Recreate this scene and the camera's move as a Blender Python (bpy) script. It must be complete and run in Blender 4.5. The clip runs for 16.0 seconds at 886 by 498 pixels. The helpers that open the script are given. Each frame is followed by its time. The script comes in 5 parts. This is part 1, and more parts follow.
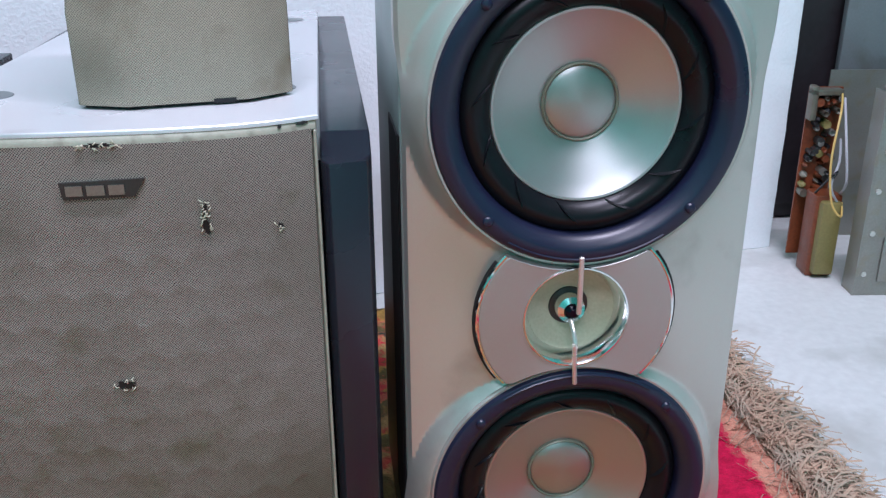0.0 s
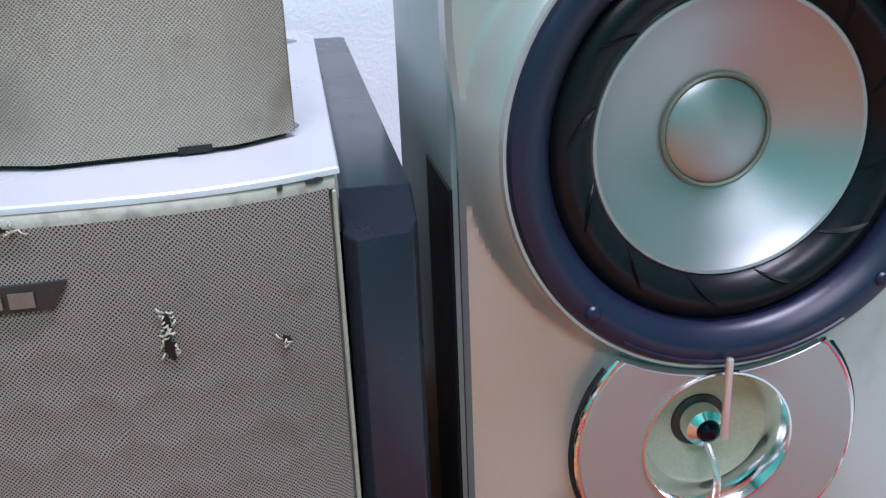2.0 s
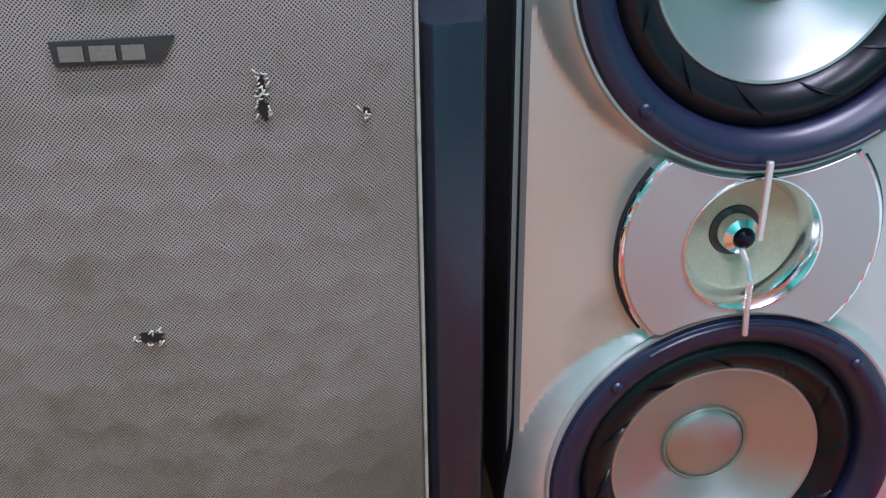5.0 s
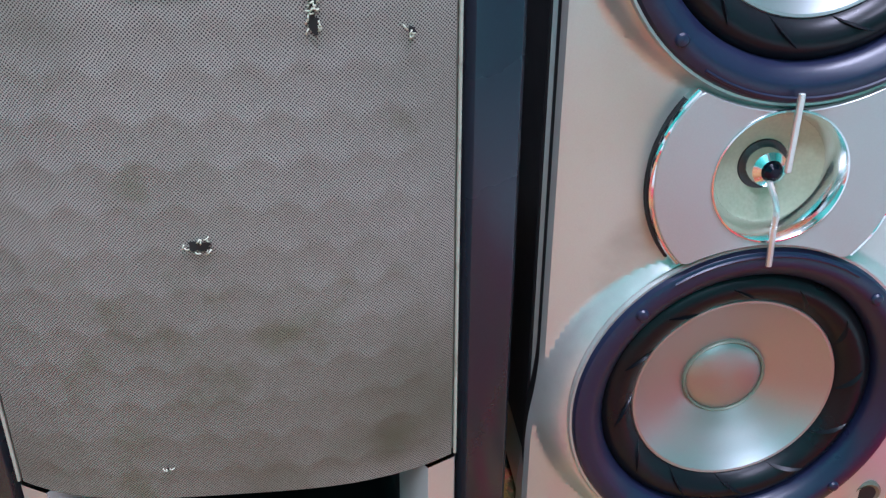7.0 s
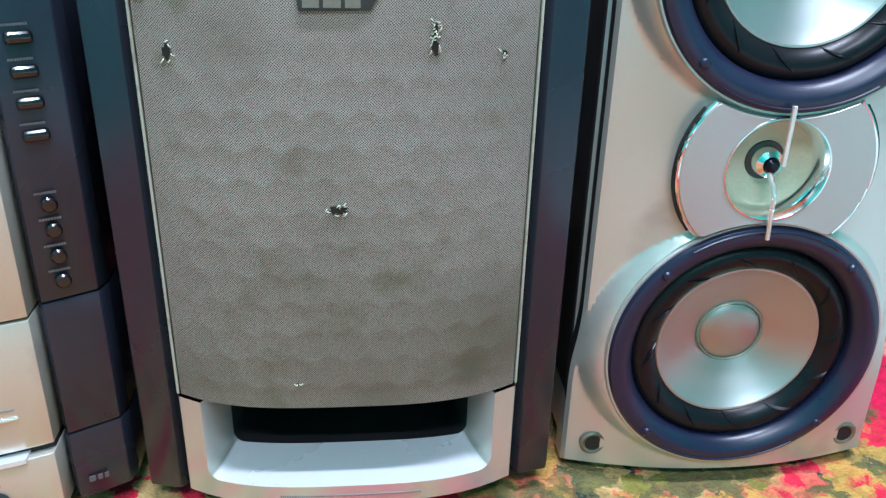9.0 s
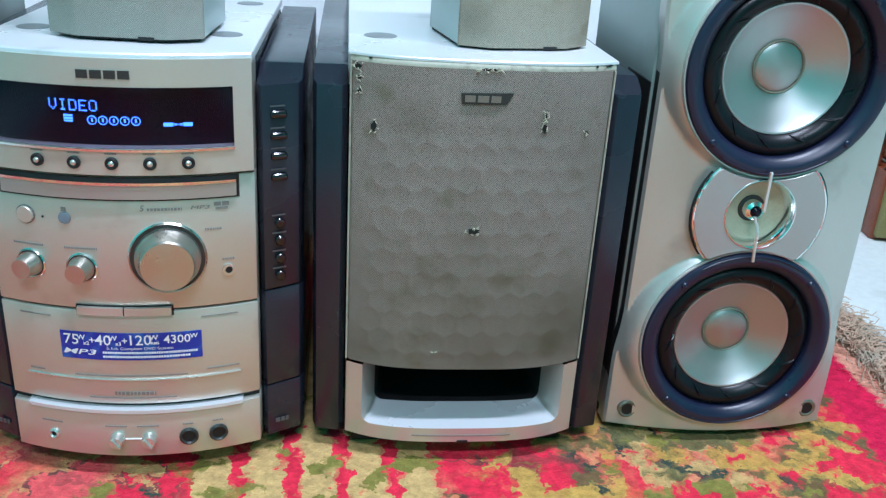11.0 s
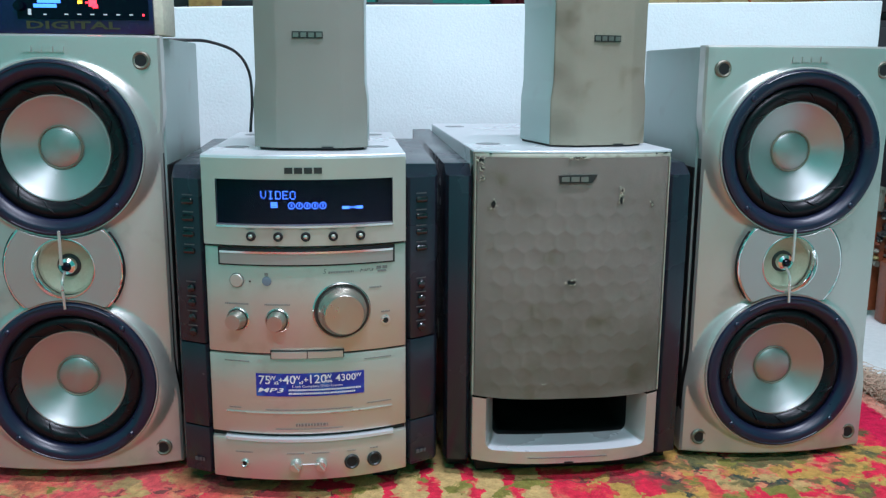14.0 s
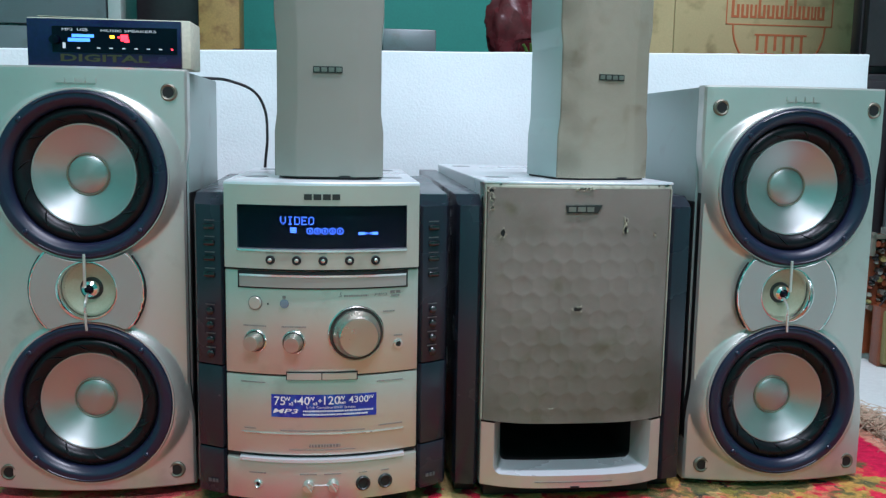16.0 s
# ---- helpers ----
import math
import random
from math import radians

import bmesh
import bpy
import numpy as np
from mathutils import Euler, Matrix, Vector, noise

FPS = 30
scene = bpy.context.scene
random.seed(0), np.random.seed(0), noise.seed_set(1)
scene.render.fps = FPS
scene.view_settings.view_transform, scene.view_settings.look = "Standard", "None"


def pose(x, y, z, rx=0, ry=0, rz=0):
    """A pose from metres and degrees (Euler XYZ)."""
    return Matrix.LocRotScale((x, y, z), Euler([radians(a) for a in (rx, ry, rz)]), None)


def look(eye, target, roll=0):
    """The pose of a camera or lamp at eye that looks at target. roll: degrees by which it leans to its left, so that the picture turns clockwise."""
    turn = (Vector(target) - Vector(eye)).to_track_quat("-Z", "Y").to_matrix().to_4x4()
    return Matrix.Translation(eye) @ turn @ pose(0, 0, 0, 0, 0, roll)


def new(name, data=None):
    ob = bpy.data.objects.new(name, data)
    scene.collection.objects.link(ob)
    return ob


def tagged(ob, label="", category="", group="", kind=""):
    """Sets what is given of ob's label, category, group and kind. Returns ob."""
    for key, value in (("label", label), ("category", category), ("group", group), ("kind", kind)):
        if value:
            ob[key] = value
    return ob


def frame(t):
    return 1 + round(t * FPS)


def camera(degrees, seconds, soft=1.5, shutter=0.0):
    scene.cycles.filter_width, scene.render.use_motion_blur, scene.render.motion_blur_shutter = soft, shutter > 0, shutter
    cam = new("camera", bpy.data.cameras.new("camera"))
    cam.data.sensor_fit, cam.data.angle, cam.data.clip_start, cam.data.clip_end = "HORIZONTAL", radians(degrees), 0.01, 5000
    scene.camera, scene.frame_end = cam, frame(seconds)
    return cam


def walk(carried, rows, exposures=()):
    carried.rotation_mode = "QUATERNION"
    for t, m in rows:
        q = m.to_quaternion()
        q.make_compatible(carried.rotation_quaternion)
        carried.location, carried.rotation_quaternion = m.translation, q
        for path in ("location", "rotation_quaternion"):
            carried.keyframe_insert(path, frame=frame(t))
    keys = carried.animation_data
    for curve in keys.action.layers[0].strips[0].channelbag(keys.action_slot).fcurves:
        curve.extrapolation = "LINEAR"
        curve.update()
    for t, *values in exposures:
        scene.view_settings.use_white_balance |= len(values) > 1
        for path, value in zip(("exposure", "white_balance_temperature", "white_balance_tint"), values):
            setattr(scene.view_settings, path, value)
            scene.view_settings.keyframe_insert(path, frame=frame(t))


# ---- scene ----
cam = camera(53.3, 16.0, soft=1.35)
METRES, EYE, TILT, LEAN, TURN = 1.0, 0.465, 0.0, 0.0, -7.5
ROWS = [
    (0.0, 0.0, 0.0, 0.0, -0.1, -21.51, 0.27),
    (0.5, -0.031, 0.0462, -0.017, 0.07, -21.59, 1.0),
    (1.0, -0.0372, 0.1153, -0.0286, 0.02, -20.58, 1.68),
    (1.5, -0.0334, 0.1498, -0.0281, -1.26, -19.64, 1.64),
    (2.0, -0.0344, 0.1627, -0.0307, -1.53, -19.64, 2.2),
    (2.5, -0.0369, 0.1595, -0.0368, -1.05, -19.71, 1.95),
    (3.0, -0.0403, 0.156, -0.0392, -0.96, -19.78, 1.97),
    (3.5, -0.0431, 0.1482, -0.0444, -0.79, -20.19, 1.73),
    (4.0, -0.047, 0.1355, -0.064, -0.53, -21.66, 1.13),
    (6.5, -0.0636, 0.1054, -0.0783, 0.97, -25.9, 0.02),
    (7.0, -0.066, 0.0984, -0.084, 1.34, -26.31, -0.38),
    (7.5, -0.0747, 0.0814, -0.0813, 1.41, -26.76, -0.52),
    (8.0, -0.0749, 0.0658, -0.0799, 1.78, -27.09, -0.81),
    (8.5, -0.0862, 0.0331, -0.0674, 2.22, -26.86, -1.11),
    (11.0, -0.1882, -0.257, 0.0207, 1.91, -22.59, -3.3),
    (11.5, -0.2206, -0.3037, 0.0232, 2.03, -20.72, -3.73),
    (12.0, -0.2468, -0.3594, 0.0131, 2.02, -17.02, -3.02),
    (12.5, -0.2659, -0.4038, 0.0104, 1.01, -14.52, -1.33),
    (13.0, -0.2731, -0.4342, -0.012, 2.24, -12.98, -0.67),
    (13.5, -0.2768, -0.4719, -0.0159, 2.54, -11.46, -0.44),
    (14.0, -0.2835, -0.4987, -0.0246, 1.56, -11.27, -0.4),
    (14.5, -0.283, -0.5162, -0.0309, 2.88, -12.23, 0.2),
    (15.0, -0.298, -0.5301, -0.0375, 2.46, -11.45, -0.02),
    (15.5, -0.3, -0.5331, -0.0365, 2.15, -10.06, -0.56),
    (16.0, -0.3026, -0.5396, -0.0521, 1.16, -7.49, -0.99),
]
walk(cam, [(t, pose(0, 0, EYE, TILT, LEAN, TURN) @ pose(METRES * x, METRES * y, METRES * z, 90 + pitch, roll, yaw)) for t, x, y, z, yaw, pitch, roll in ROWS],
     exposures=[(0, 0.06, 6600, 32.5), (2, 0.15, 6550, 34.5), (3.5, 0.25, 6500, 37.5), (6.5, 0.5, 6170, 32.5), (7.5, 0.68, 6050, 28), (8.5, 0.8, 6150, 19.5), (11, 0.35, 6080, 15.5), (12, 0.2, 6400, 18), (13, 0, 6550, 20.5), (14.5, 0, 6450, 18.5), (16, 0, 6600, 21.5)])

# ---- light ----
world = bpy.data.worlds.new("world")
scene.world = world
world.use_nodes = True
world.node_tree.nodes["Background"].inputs[0].default_value = (0.75, 0.85, 0.9, 1)
world.node_tree.nodes["Background"].inputs[1].default_value = 0.02


def area_lamp(name, eye, target, sx, sy, watts, colour):
    data = bpy.data.lights.new(name, "AREA")
    data.shape, data.size, data.size_y, data.energy, data.color = "RECTANGLE", sx, sy, watts, colour
    ob = new(name, data)
    ob.matrix_world = look(eye, target)
    return ob


# a ceiling tube in front of the row, a second added behind the viewer
area_lamp("unseen_tube", (0.25, -0.05, 2.5), (0.25, 0.0, 0.0), 1.2, 0.10, 58, (0.77, 0.86, 1.0))
# unseen lamp, added so that the south wall is lit and reflects
area_lamp("unseen_tube", (-0.3, -1.5, 2.5), (-0.3, -1.4, 0.0), 1.2, 0.10, 46, (0.77, 0.86, 1.0))


# ---- materials ----
def material(name, colour, rough=0.5, metal=0.0, spread=0.12, grain=400.0, blot=12.0, bump=0.05, dirt=None, dirt_at=0.6, spec=0.5, coat=0.0):
    """A principled surface with grain and blotches in its colour, roughness and relief, and stains of the colour dirt."""
    m = bpy.data.materials.new(name)
    m.use_nodes = True
    nt = m.node_tree
    bs = nt.nodes["Principled BSDF"]
    co = nt.nodes.new("ShaderNodeTexCoord")
    fine, big = nt.nodes.new("ShaderNodeTexNoise"), nt.nodes.new("ShaderNodeTexNoise")
    fine.inputs["Scale"].default_value, big.inputs["Scale"].default_value = grain, blot
    fine.inputs["Detail"].default_value, big.inputs["Detail"].default_value = 2, 5
    for n in (fine, big):
        nt.links.new(co.outputs["Object"], n.inputs["Vector"])
    add = nt.nodes.new("ShaderNodeMath")
    add.operation = "ADD"
    nt.links.new(fine.outputs[0], add.inputs[0])
    nt.links.new(big.outputs[0], add.inputs[1])
    rng = nt.nodes.new("ShaderNodeMapRange")
    for k, v in enumerate((0.6, 1.4, 1 - spread, 1 + spread)):
        rng.inputs[1 + k].default_value = v
    nt.links.new(add.outputs[0], rng.inputs[0])
    mul = nt.nodes.new("ShaderNodeVectorMath")
    mul.operation = "SCALE"
    mul.inputs[0].default_value = colour
    nt.links.new(rng.outputs[0], mul.inputs["Scale"])
    out = mul.outputs[0]
    if dirt:
        ramp = nt.nodes.new("ShaderNodeMapRange")
        for k, v in enumerate((dirt_at - 0.08, dirt_at + 0.12, 0, 1)):
            ramp.inputs[1 + k].default_value = v
        spots = nt.nodes.new("ShaderNodeTexNoise")
        spots.inputs["Scale"].default_value, spots.inputs["Detail"].default_value = blot * 2.3, 8
        nt.links.new(co.outputs["Object"], spots.inputs["Vector"])
        nt.links.new(spots.outputs[0], ramp.inputs[0])
        mix = nt.nodes.new("ShaderNodeMix")
        mix.data_type = "RGBA"
        mix.inputs["B"].default_value = (*dirt, 1)
        nt.links.new(ramp.outputs[0], mix.inputs["Factor"])
        nt.links.new(out, mix.inputs["A"])
        out = mix.outputs["Result"]
    nt.links.new(out, bs.inputs["Base Color"])
    rr = nt.nodes.new("ShaderNodeMapRange")
    for k, v in enumerate((0.3, 0.7, max(0.02, rough - 0.06), rough + 0.06)):
        rr.inputs[1 + k].default_value = v
    nt.links.new(big.outputs[0], rr.inputs[0])
    nt.links.new(rr.outputs[0], bs.inputs["Roughness"])
    bs.inputs["Metallic"].default_value = metal
    bs.inputs["Specular IOR Level"].default_value = spec
    bs.inputs["Coat Weight"].default_value = coat
    if bump:
        bp = nt.nodes.new("ShaderNodeBump")
        bp.inputs["Strength"].default_value, bp.inputs["Distance"].default_value = bump, 0.002
        nt.links.new(fine.outputs[0], bp.inputs["Height"])
        nt.links.new(bp.outputs[0], bs.inputs["Normal"])
    return m


def spun(m, amount):
    """Fine circular turning marks round the part's own axis."""
    nt = m.node_tree
    tan = nt.nodes.new("ShaderNodeTangent")
    tan.direction_type, tan.axis = "RADIAL", "Y"
    bs = nt.nodes["Principled BSDF"]
    bs.inputs["Anisotropic"].default_value, bs.inputs["Anisotropic Rotation"].default_value = amount, 0.25
    nt.links.new(tan.outputs[0], bs.inputs["Tangent"])
    return m


def glow(name, colour, power):
    m = bpy.data.materials.new(name)
    m.use_nodes = True
    bs = m.node_tree.nodes["Principled BSDF"]
    bs.inputs["Base Color"].default_value = (*colour, 1)
    bs.inputs["Emission Color"].default_value = (*colour, 1)
    bs.inputs["Emission Strength"].default_value = power
    return m


def mesh_cloth(name, colour, hole, pitch, dirt, dirt_at, relief=0.5, stains=()):
    """Painted metal mesh: staggered round holes at the given pitch, grime in patches."""
    m = material(name, colour, 0.6, 0.1, 0.16, 900, 14, 0.0, dirt, dirt_at, 0.25)
    nt = m.node_tree
    bs = nt.nodes["Principled BSDF"]
    co = nt.nodes.new("ShaderNodeTexCoord")
    uneven = nt.nodes.new("ShaderNodeTexNoise")
    uneven.inputs["Scale"].default_value, uneven.inputs["Detail"].default_value = 190, 1
    nt.links.new(co.outputs["Object"], uneven.inputs["Vector"])
    nudge = nt.nodes.new("ShaderNodeVectorMath")
    nudge.operation = "MULTIPLY_ADD"
    nudge.inputs[1].default_value = (1.1 * pitch, 0, 1.1 * pitch)
    nt.links.new(uneven.outputs["Color"], nudge.inputs[0])
    nt.links.new(co.outputs["Object"], nudge.inputs[2])
    sep = nt.nodes.new("ShaderNodeSeparateXYZ")
    nt.links.new(nudge.outputs[0], sep.inputs[0])

    def wave(a, b, sign):
        s = nt.nodes.new("ShaderNodeMath")
        s.operation = "ADD" if sign > 0 else "SUBTRACT"
        nt.links.new(a, s.inputs[0])
        nt.links.new(b, s.inputs[1])
        k = nt.nodes.new("ShaderNodeMath")
        k.operation, k.inputs[1].default_value = "MULTIPLY", 2 * math.pi / pitch
        nt.links.new(s.outputs[0], k.inputs[0])
        c = nt.nodes.new("ShaderNodeMath")
        c.operation = "COSINE"
        nt.links.new(k.outputs[0], c.inputs[0])
        return c.outputs[0]

    p = nt.nodes.new("ShaderNodeMath")
    p.operation = "ADD"
    nt.links.new(wave(sep.outputs[0], sep.outputs[2], 1), p.inputs[0])
    nt.links.new(wave(sep.outputs[0], sep.outputs[2], -1), p.inputs[1])
    mask = nt.nodes.new("ShaderNodeMapRange")
    for k, v in enumerate((-0.1, 0.95, 0, 1)):
        mask.inputs[1 + k].default_value = v
    nt.links.new(p.outputs[0], mask.inputs[0])
    mix = nt.nodes.new("ShaderNodeMix")
    mix.data_type = "RGBA"
    mix.inputs["B"].default_value = (*hole, 1)
    old = bs.inputs["Base Color"].links[0].from_socket
    nt.links.new(mask.outputs[0], mix.inputs["Factor"])
    nt.links.new(old, mix.inputs["A"])
    nt.links.new(mix.outputs["Result"], bs.inputs["Base Color"])
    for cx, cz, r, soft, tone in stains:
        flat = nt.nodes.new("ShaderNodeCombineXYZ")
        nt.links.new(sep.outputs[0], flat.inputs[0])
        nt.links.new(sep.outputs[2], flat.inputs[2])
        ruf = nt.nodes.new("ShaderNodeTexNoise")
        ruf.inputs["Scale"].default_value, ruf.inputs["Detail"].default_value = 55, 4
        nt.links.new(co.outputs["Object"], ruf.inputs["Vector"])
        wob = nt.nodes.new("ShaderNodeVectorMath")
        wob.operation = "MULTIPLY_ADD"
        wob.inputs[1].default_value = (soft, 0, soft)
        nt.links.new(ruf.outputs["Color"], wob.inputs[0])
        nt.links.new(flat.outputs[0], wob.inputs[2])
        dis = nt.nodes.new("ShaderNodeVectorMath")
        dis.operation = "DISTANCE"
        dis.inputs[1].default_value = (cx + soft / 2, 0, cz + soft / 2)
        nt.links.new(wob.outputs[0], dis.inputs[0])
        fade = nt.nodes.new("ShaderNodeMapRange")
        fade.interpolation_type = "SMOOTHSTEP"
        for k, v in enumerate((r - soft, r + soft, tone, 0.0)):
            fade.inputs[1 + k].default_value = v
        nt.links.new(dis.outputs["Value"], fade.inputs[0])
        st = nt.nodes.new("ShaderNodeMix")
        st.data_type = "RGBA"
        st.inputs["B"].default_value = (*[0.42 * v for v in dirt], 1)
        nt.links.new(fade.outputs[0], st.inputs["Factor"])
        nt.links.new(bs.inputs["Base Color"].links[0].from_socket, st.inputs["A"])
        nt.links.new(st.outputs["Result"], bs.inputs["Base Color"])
    bp = nt.nodes.new("ShaderNodeBump")
    bp.invert = True
    bp.inputs["Strength"].default_value, bp.inputs["Distance"].default_value = relief, 0.0006
    nt.links.new(mask.outputs[0], bp.inputs["Height"])
    nt.links.new(bp.outputs[0], bs.inputs["Normal"])
    return m


def smoked_glass(name, tint):
    """A dark tinted pane: clear through, with a mirror gloss on its face."""
    m = bpy.data.materials.new(name)
    m.use_nodes = True
    nt = m.node_tree
    clear, gloss, mix, fres = (nt.nodes.new(k) for k in ("ShaderNodeBsdfTransparent", "ShaderNodeBsdfGlossy", "ShaderNodeMixShader", "ShaderNodeFresnel"))
    clear.inputs["Color"].default_value = (*tint, 1)
    gloss.inputs["Roughness"].default_value = 0.12
    fres.inputs["IOR"].default_value = 1.25
    nt.links.new(fres.outputs[0], mix.inputs[0])
    nt.links.new(clear.outputs[0], mix.inputs[1])
    nt.links.new(gloss.outputs[0], mix.inputs[2])
    nt.links.new(mix.outputs[0], nt.nodes["Material Output"].inputs["Surface"])
    return m


SMOKED = smoked_glass("smoked_window", (0.72, 0.74, 0.86))
SILVER = material("silver_paint", (0.56, 0.55, 0.51), 0.36, 0.60, 0.05, 1500, 9, 0.03, (0.40, 0.39, 0.36), 0.66)
PALE_BODY = material("pale_green_silver", (0.46, 0.56, 0.54), 0.36, 0.35, 0.05, 1500, 9, 0.02, (0.36, 0.41, 0.39), 0.66)
FACE = material("champagne_face", (0.58, 0.555, 0.49), 0.36, 0.60, 0.05, 1500, 9, 0.03, (0.42, 0.38, 0.33), 0.68)
TOP_SILVER = material("satin_lid", (0.70, 0.71, 0.73), 0.30, 0.3, 0.05, 1200, 7, 0.03, (0.42, 0.42, 0.42), 0.70)
DARK = material("charcoal_plastic", (0.014, 0.017, 0.027), 0.26, 0.0, 0.10, 900, 10, 0.008, (0.030, 0.032, 0.038), 0.72, 0.5)
CABINET = material("grey_vinyl", (0.33, 0.40, 0.385), 0.38, 0.30, 0.06, 1200, 8, 0.02, (0.30, 0.31, 0.30), 0.66)
RING = material("navy_ring", (0.009, 0.012, 0.033), 0.32, 0.0, 0.15, 600, 20, 0.02, None, 0.6, 0.5)
RUBBER = material("black_rubber", (0.005, 0.006, 0.008), 0.30, 0.0, 0.2, 700, 20, 0.02, None, 0.6, 0.24)
BUTTON = material("glossy_button", (0.006, 0.006, 0.008), 0.16, 0.0, 0.1, 700, 20, 0.0, None, 0.6, 0.7)
BLACK = material("black_gap", (0.006, 0.006, 0.007), 0.6, 0.0, 0.1, 500, 20, 0.0)
GLOSS = material("display_window", (0.002, 0.002, 0.009), 0.14, 0.0, 0.1, 500, 20, 0.0, None, 0.6, 0.22)
ALU = spun(material("brushed_cone", (0.47, 0.475, 0.465), 0.44, 0.90, 0.04, 1500, 15, 0.02), 0.55)
BEAD = material("dull_bead", (0.24, 0.24, 0.18), 0.45, 0.2, 0.1, 900, 40, 0.0)
CAP = spun(material("cap_aluminium", (0.42, 0.43, 0.41), 0.42, 0.90, 0.05, 1500, 20, 0.02), 0.4)
CHROME = material("chrome", (0.82, 0.82, 0.82), 0.13, 1.0, 0.05, 300, 20, 0.0)
PLATE = material("satin_plate", (0.42, 0.42, 0.40), 0.36, 0.62, 0.05, 1500, 12, 0.02)
RIM = material("yellowed_rim", (0.42, 0.41, 0.33), 0.5, 0.1, 0.12, 600, 40, 0.03, (0.22, 0.20, 0.15), 0.62)
CREAM = material("cream_cone", (0.52, 0.50, 0.38), 0.5, 0.1, 0.12, 600, 60, 0.03)
KNOB = spun(material("turned_knob", (0.50, 0.48, 0.43), 0.30, 0.92, 0.05, 1500, 30, 0.02), 0.4)
TW_CONE = material("paper_cone", (0.46, 0.45, 0.32), 0.5, 0.1, 0.12, 600, 60, 0.03)
BRASS = material("aged_socket", (0.20, 0.185, 0.145), 0.4, 0.6, 0.2, 900, 90, 0.05)
STEELPIN = material("pin_steel", (0.66, 0.66, 0.62), 0.28, 0.8, 0.05, 900, 40, 0.0)
BADGE = material("badge_dark", (0.04, 0.04, 0.038), 0.35, 0.3, 0.2, 900, 60, 0.05)
EMBOSS = material("badge_metal", (0.24, 0.23, 0.20), 0.35, 0.6, 0.15, 900, 60, 0.05)
PRINT = material("grey_print", (0.20, 0.19, 0.18), 0.5, 0.0, 0.1, 900, 60, 0.0)
PRINT_PALE = material("pale_print", (0.24, 0.235, 0.22), 0.5, 0.0, 0.1, 900, 60, 0.0)
FLANK_PRINT = material("flank_print", (0.085, 0.085, 0.09), 0.5, 0.0, 0.1, 900, 60, 0.0)
WHITE_INK = material("white_ink", (0.85, 0.87, 0.90), 0.5, 0.0, 0.04, 900, 60, 0.0)
STICKER = material("blue_sticker", (0.008, 0.035, 0.34), 0.22, 0.0, 0.2, 300, 25, 0.02, (0.02, 0.16, 0.55), 0.60)
FOAM = material("styrofoam", (0.92, 0.94, 0.96), 0.7, 0.0, 0.04, 260, 9, 0.35)
CEMENT = material("cement_floor", (0.62, 0.64, 0.62), 0.42, 0.0, 0.1, 90, 3, 0.08, (0.42, 0.43, 0.40), 0.62)
TEAL = material("teal_wall_paint", (0.022, 0.47, 0.39), 0.55, 0.0, 0.08, 120, 2, 0.08, (0.02, 0.28, 0.21), 0.70)
CEIL = material("ceiling_paint", (0.75, 0.77, 0.76), 0.7, 0.0, 0.05, 80, 2, 0.05)
CARD = material("brown_card", (0.64, 0.47, 0.24), 0.7, 0.0, 0.08, 260, 7, 0.06, (0.33, 0.22, 0.10), 0.63)
INK = material("orange_ink", (0.62, 0.16, 0.06), 0.7, 0.0, 0.12, 300, 30, 0.0)
WOOD = material("pine_board", (0.50, 0.28, 0.09), 0.5, 0.0, 0.2, 200, 18, 0.08, (0.32, 0.15, 0.05), 0.6)
STEEL = material("grey_steel", (0.22, 0.24, 0.25), 0.38, 0.35, 0.08, 300, 6, 0.04, (0.16, 0.15, 0.13), 0.62)
ZINC = material("zinc_chassis", (0.30, 0.30, 0.27), 0.38, 0.6, 0.12, 500, 18, 0.05, (0.30, 0.27, 0.20), 0.6)
PCB = material("brown_board", (0.20, 0.045, 0.015), 0.45, 0.0, 0.3, 300, 40, 0.08)
YELLOW = material("yellow_wrap", (0.22, 0.18, 0.06), 0.5, 0.0, 0.15, 300, 30, 0.05)
WIRE_Y = material("yellow_wire", (0.62, 0.40, 0.12), 0.45, 0.0, 0.1)
WIRE_G = material("grey_wire", (0.42, 0.42, 0.44), 0.45, 0.0, 0.1)
WIRE_K = material("black_wire", (0.012, 0.012, 0.014), 0.4, 0.0, 0.1)
DARKWOOD = material("dark_cupboard", (0.020, 0.015, 0.018), 0.45, 0.0, 0.3, 120, 10, 0.04)
BAG = material("maroon_bag", (0.14, 0.02, 0.025), 0.25, 0.0, 0.5, 60, 25, 0.2)
LEAF = material("green_leaf", (0.10, 0.20, 0.04), 0.5, 0.0, 0.3)
BOXBLUE = material("blue_carton_print", (0.007, 0.005, 0.050), 0.22, 0.0, 0.3, 200, 30, 0.02)
BOXCARD = material("cream_carton", (0.62, 0.60, 0.48), 0.65, 0.0, 0.15, 200, 30, 0.1)
OLIVE_INK = material("olive_ink", (0.045, 0.042, 0.012), 0.5, 0.0, 0.1)
PALE_PLASTIC = material("pale_plastic", (0.50, 0.53, 0.50), 0.4, 0.0, 0.08, 500, 15, 0.03, (0.35, 0.36, 0.33), 0.66)
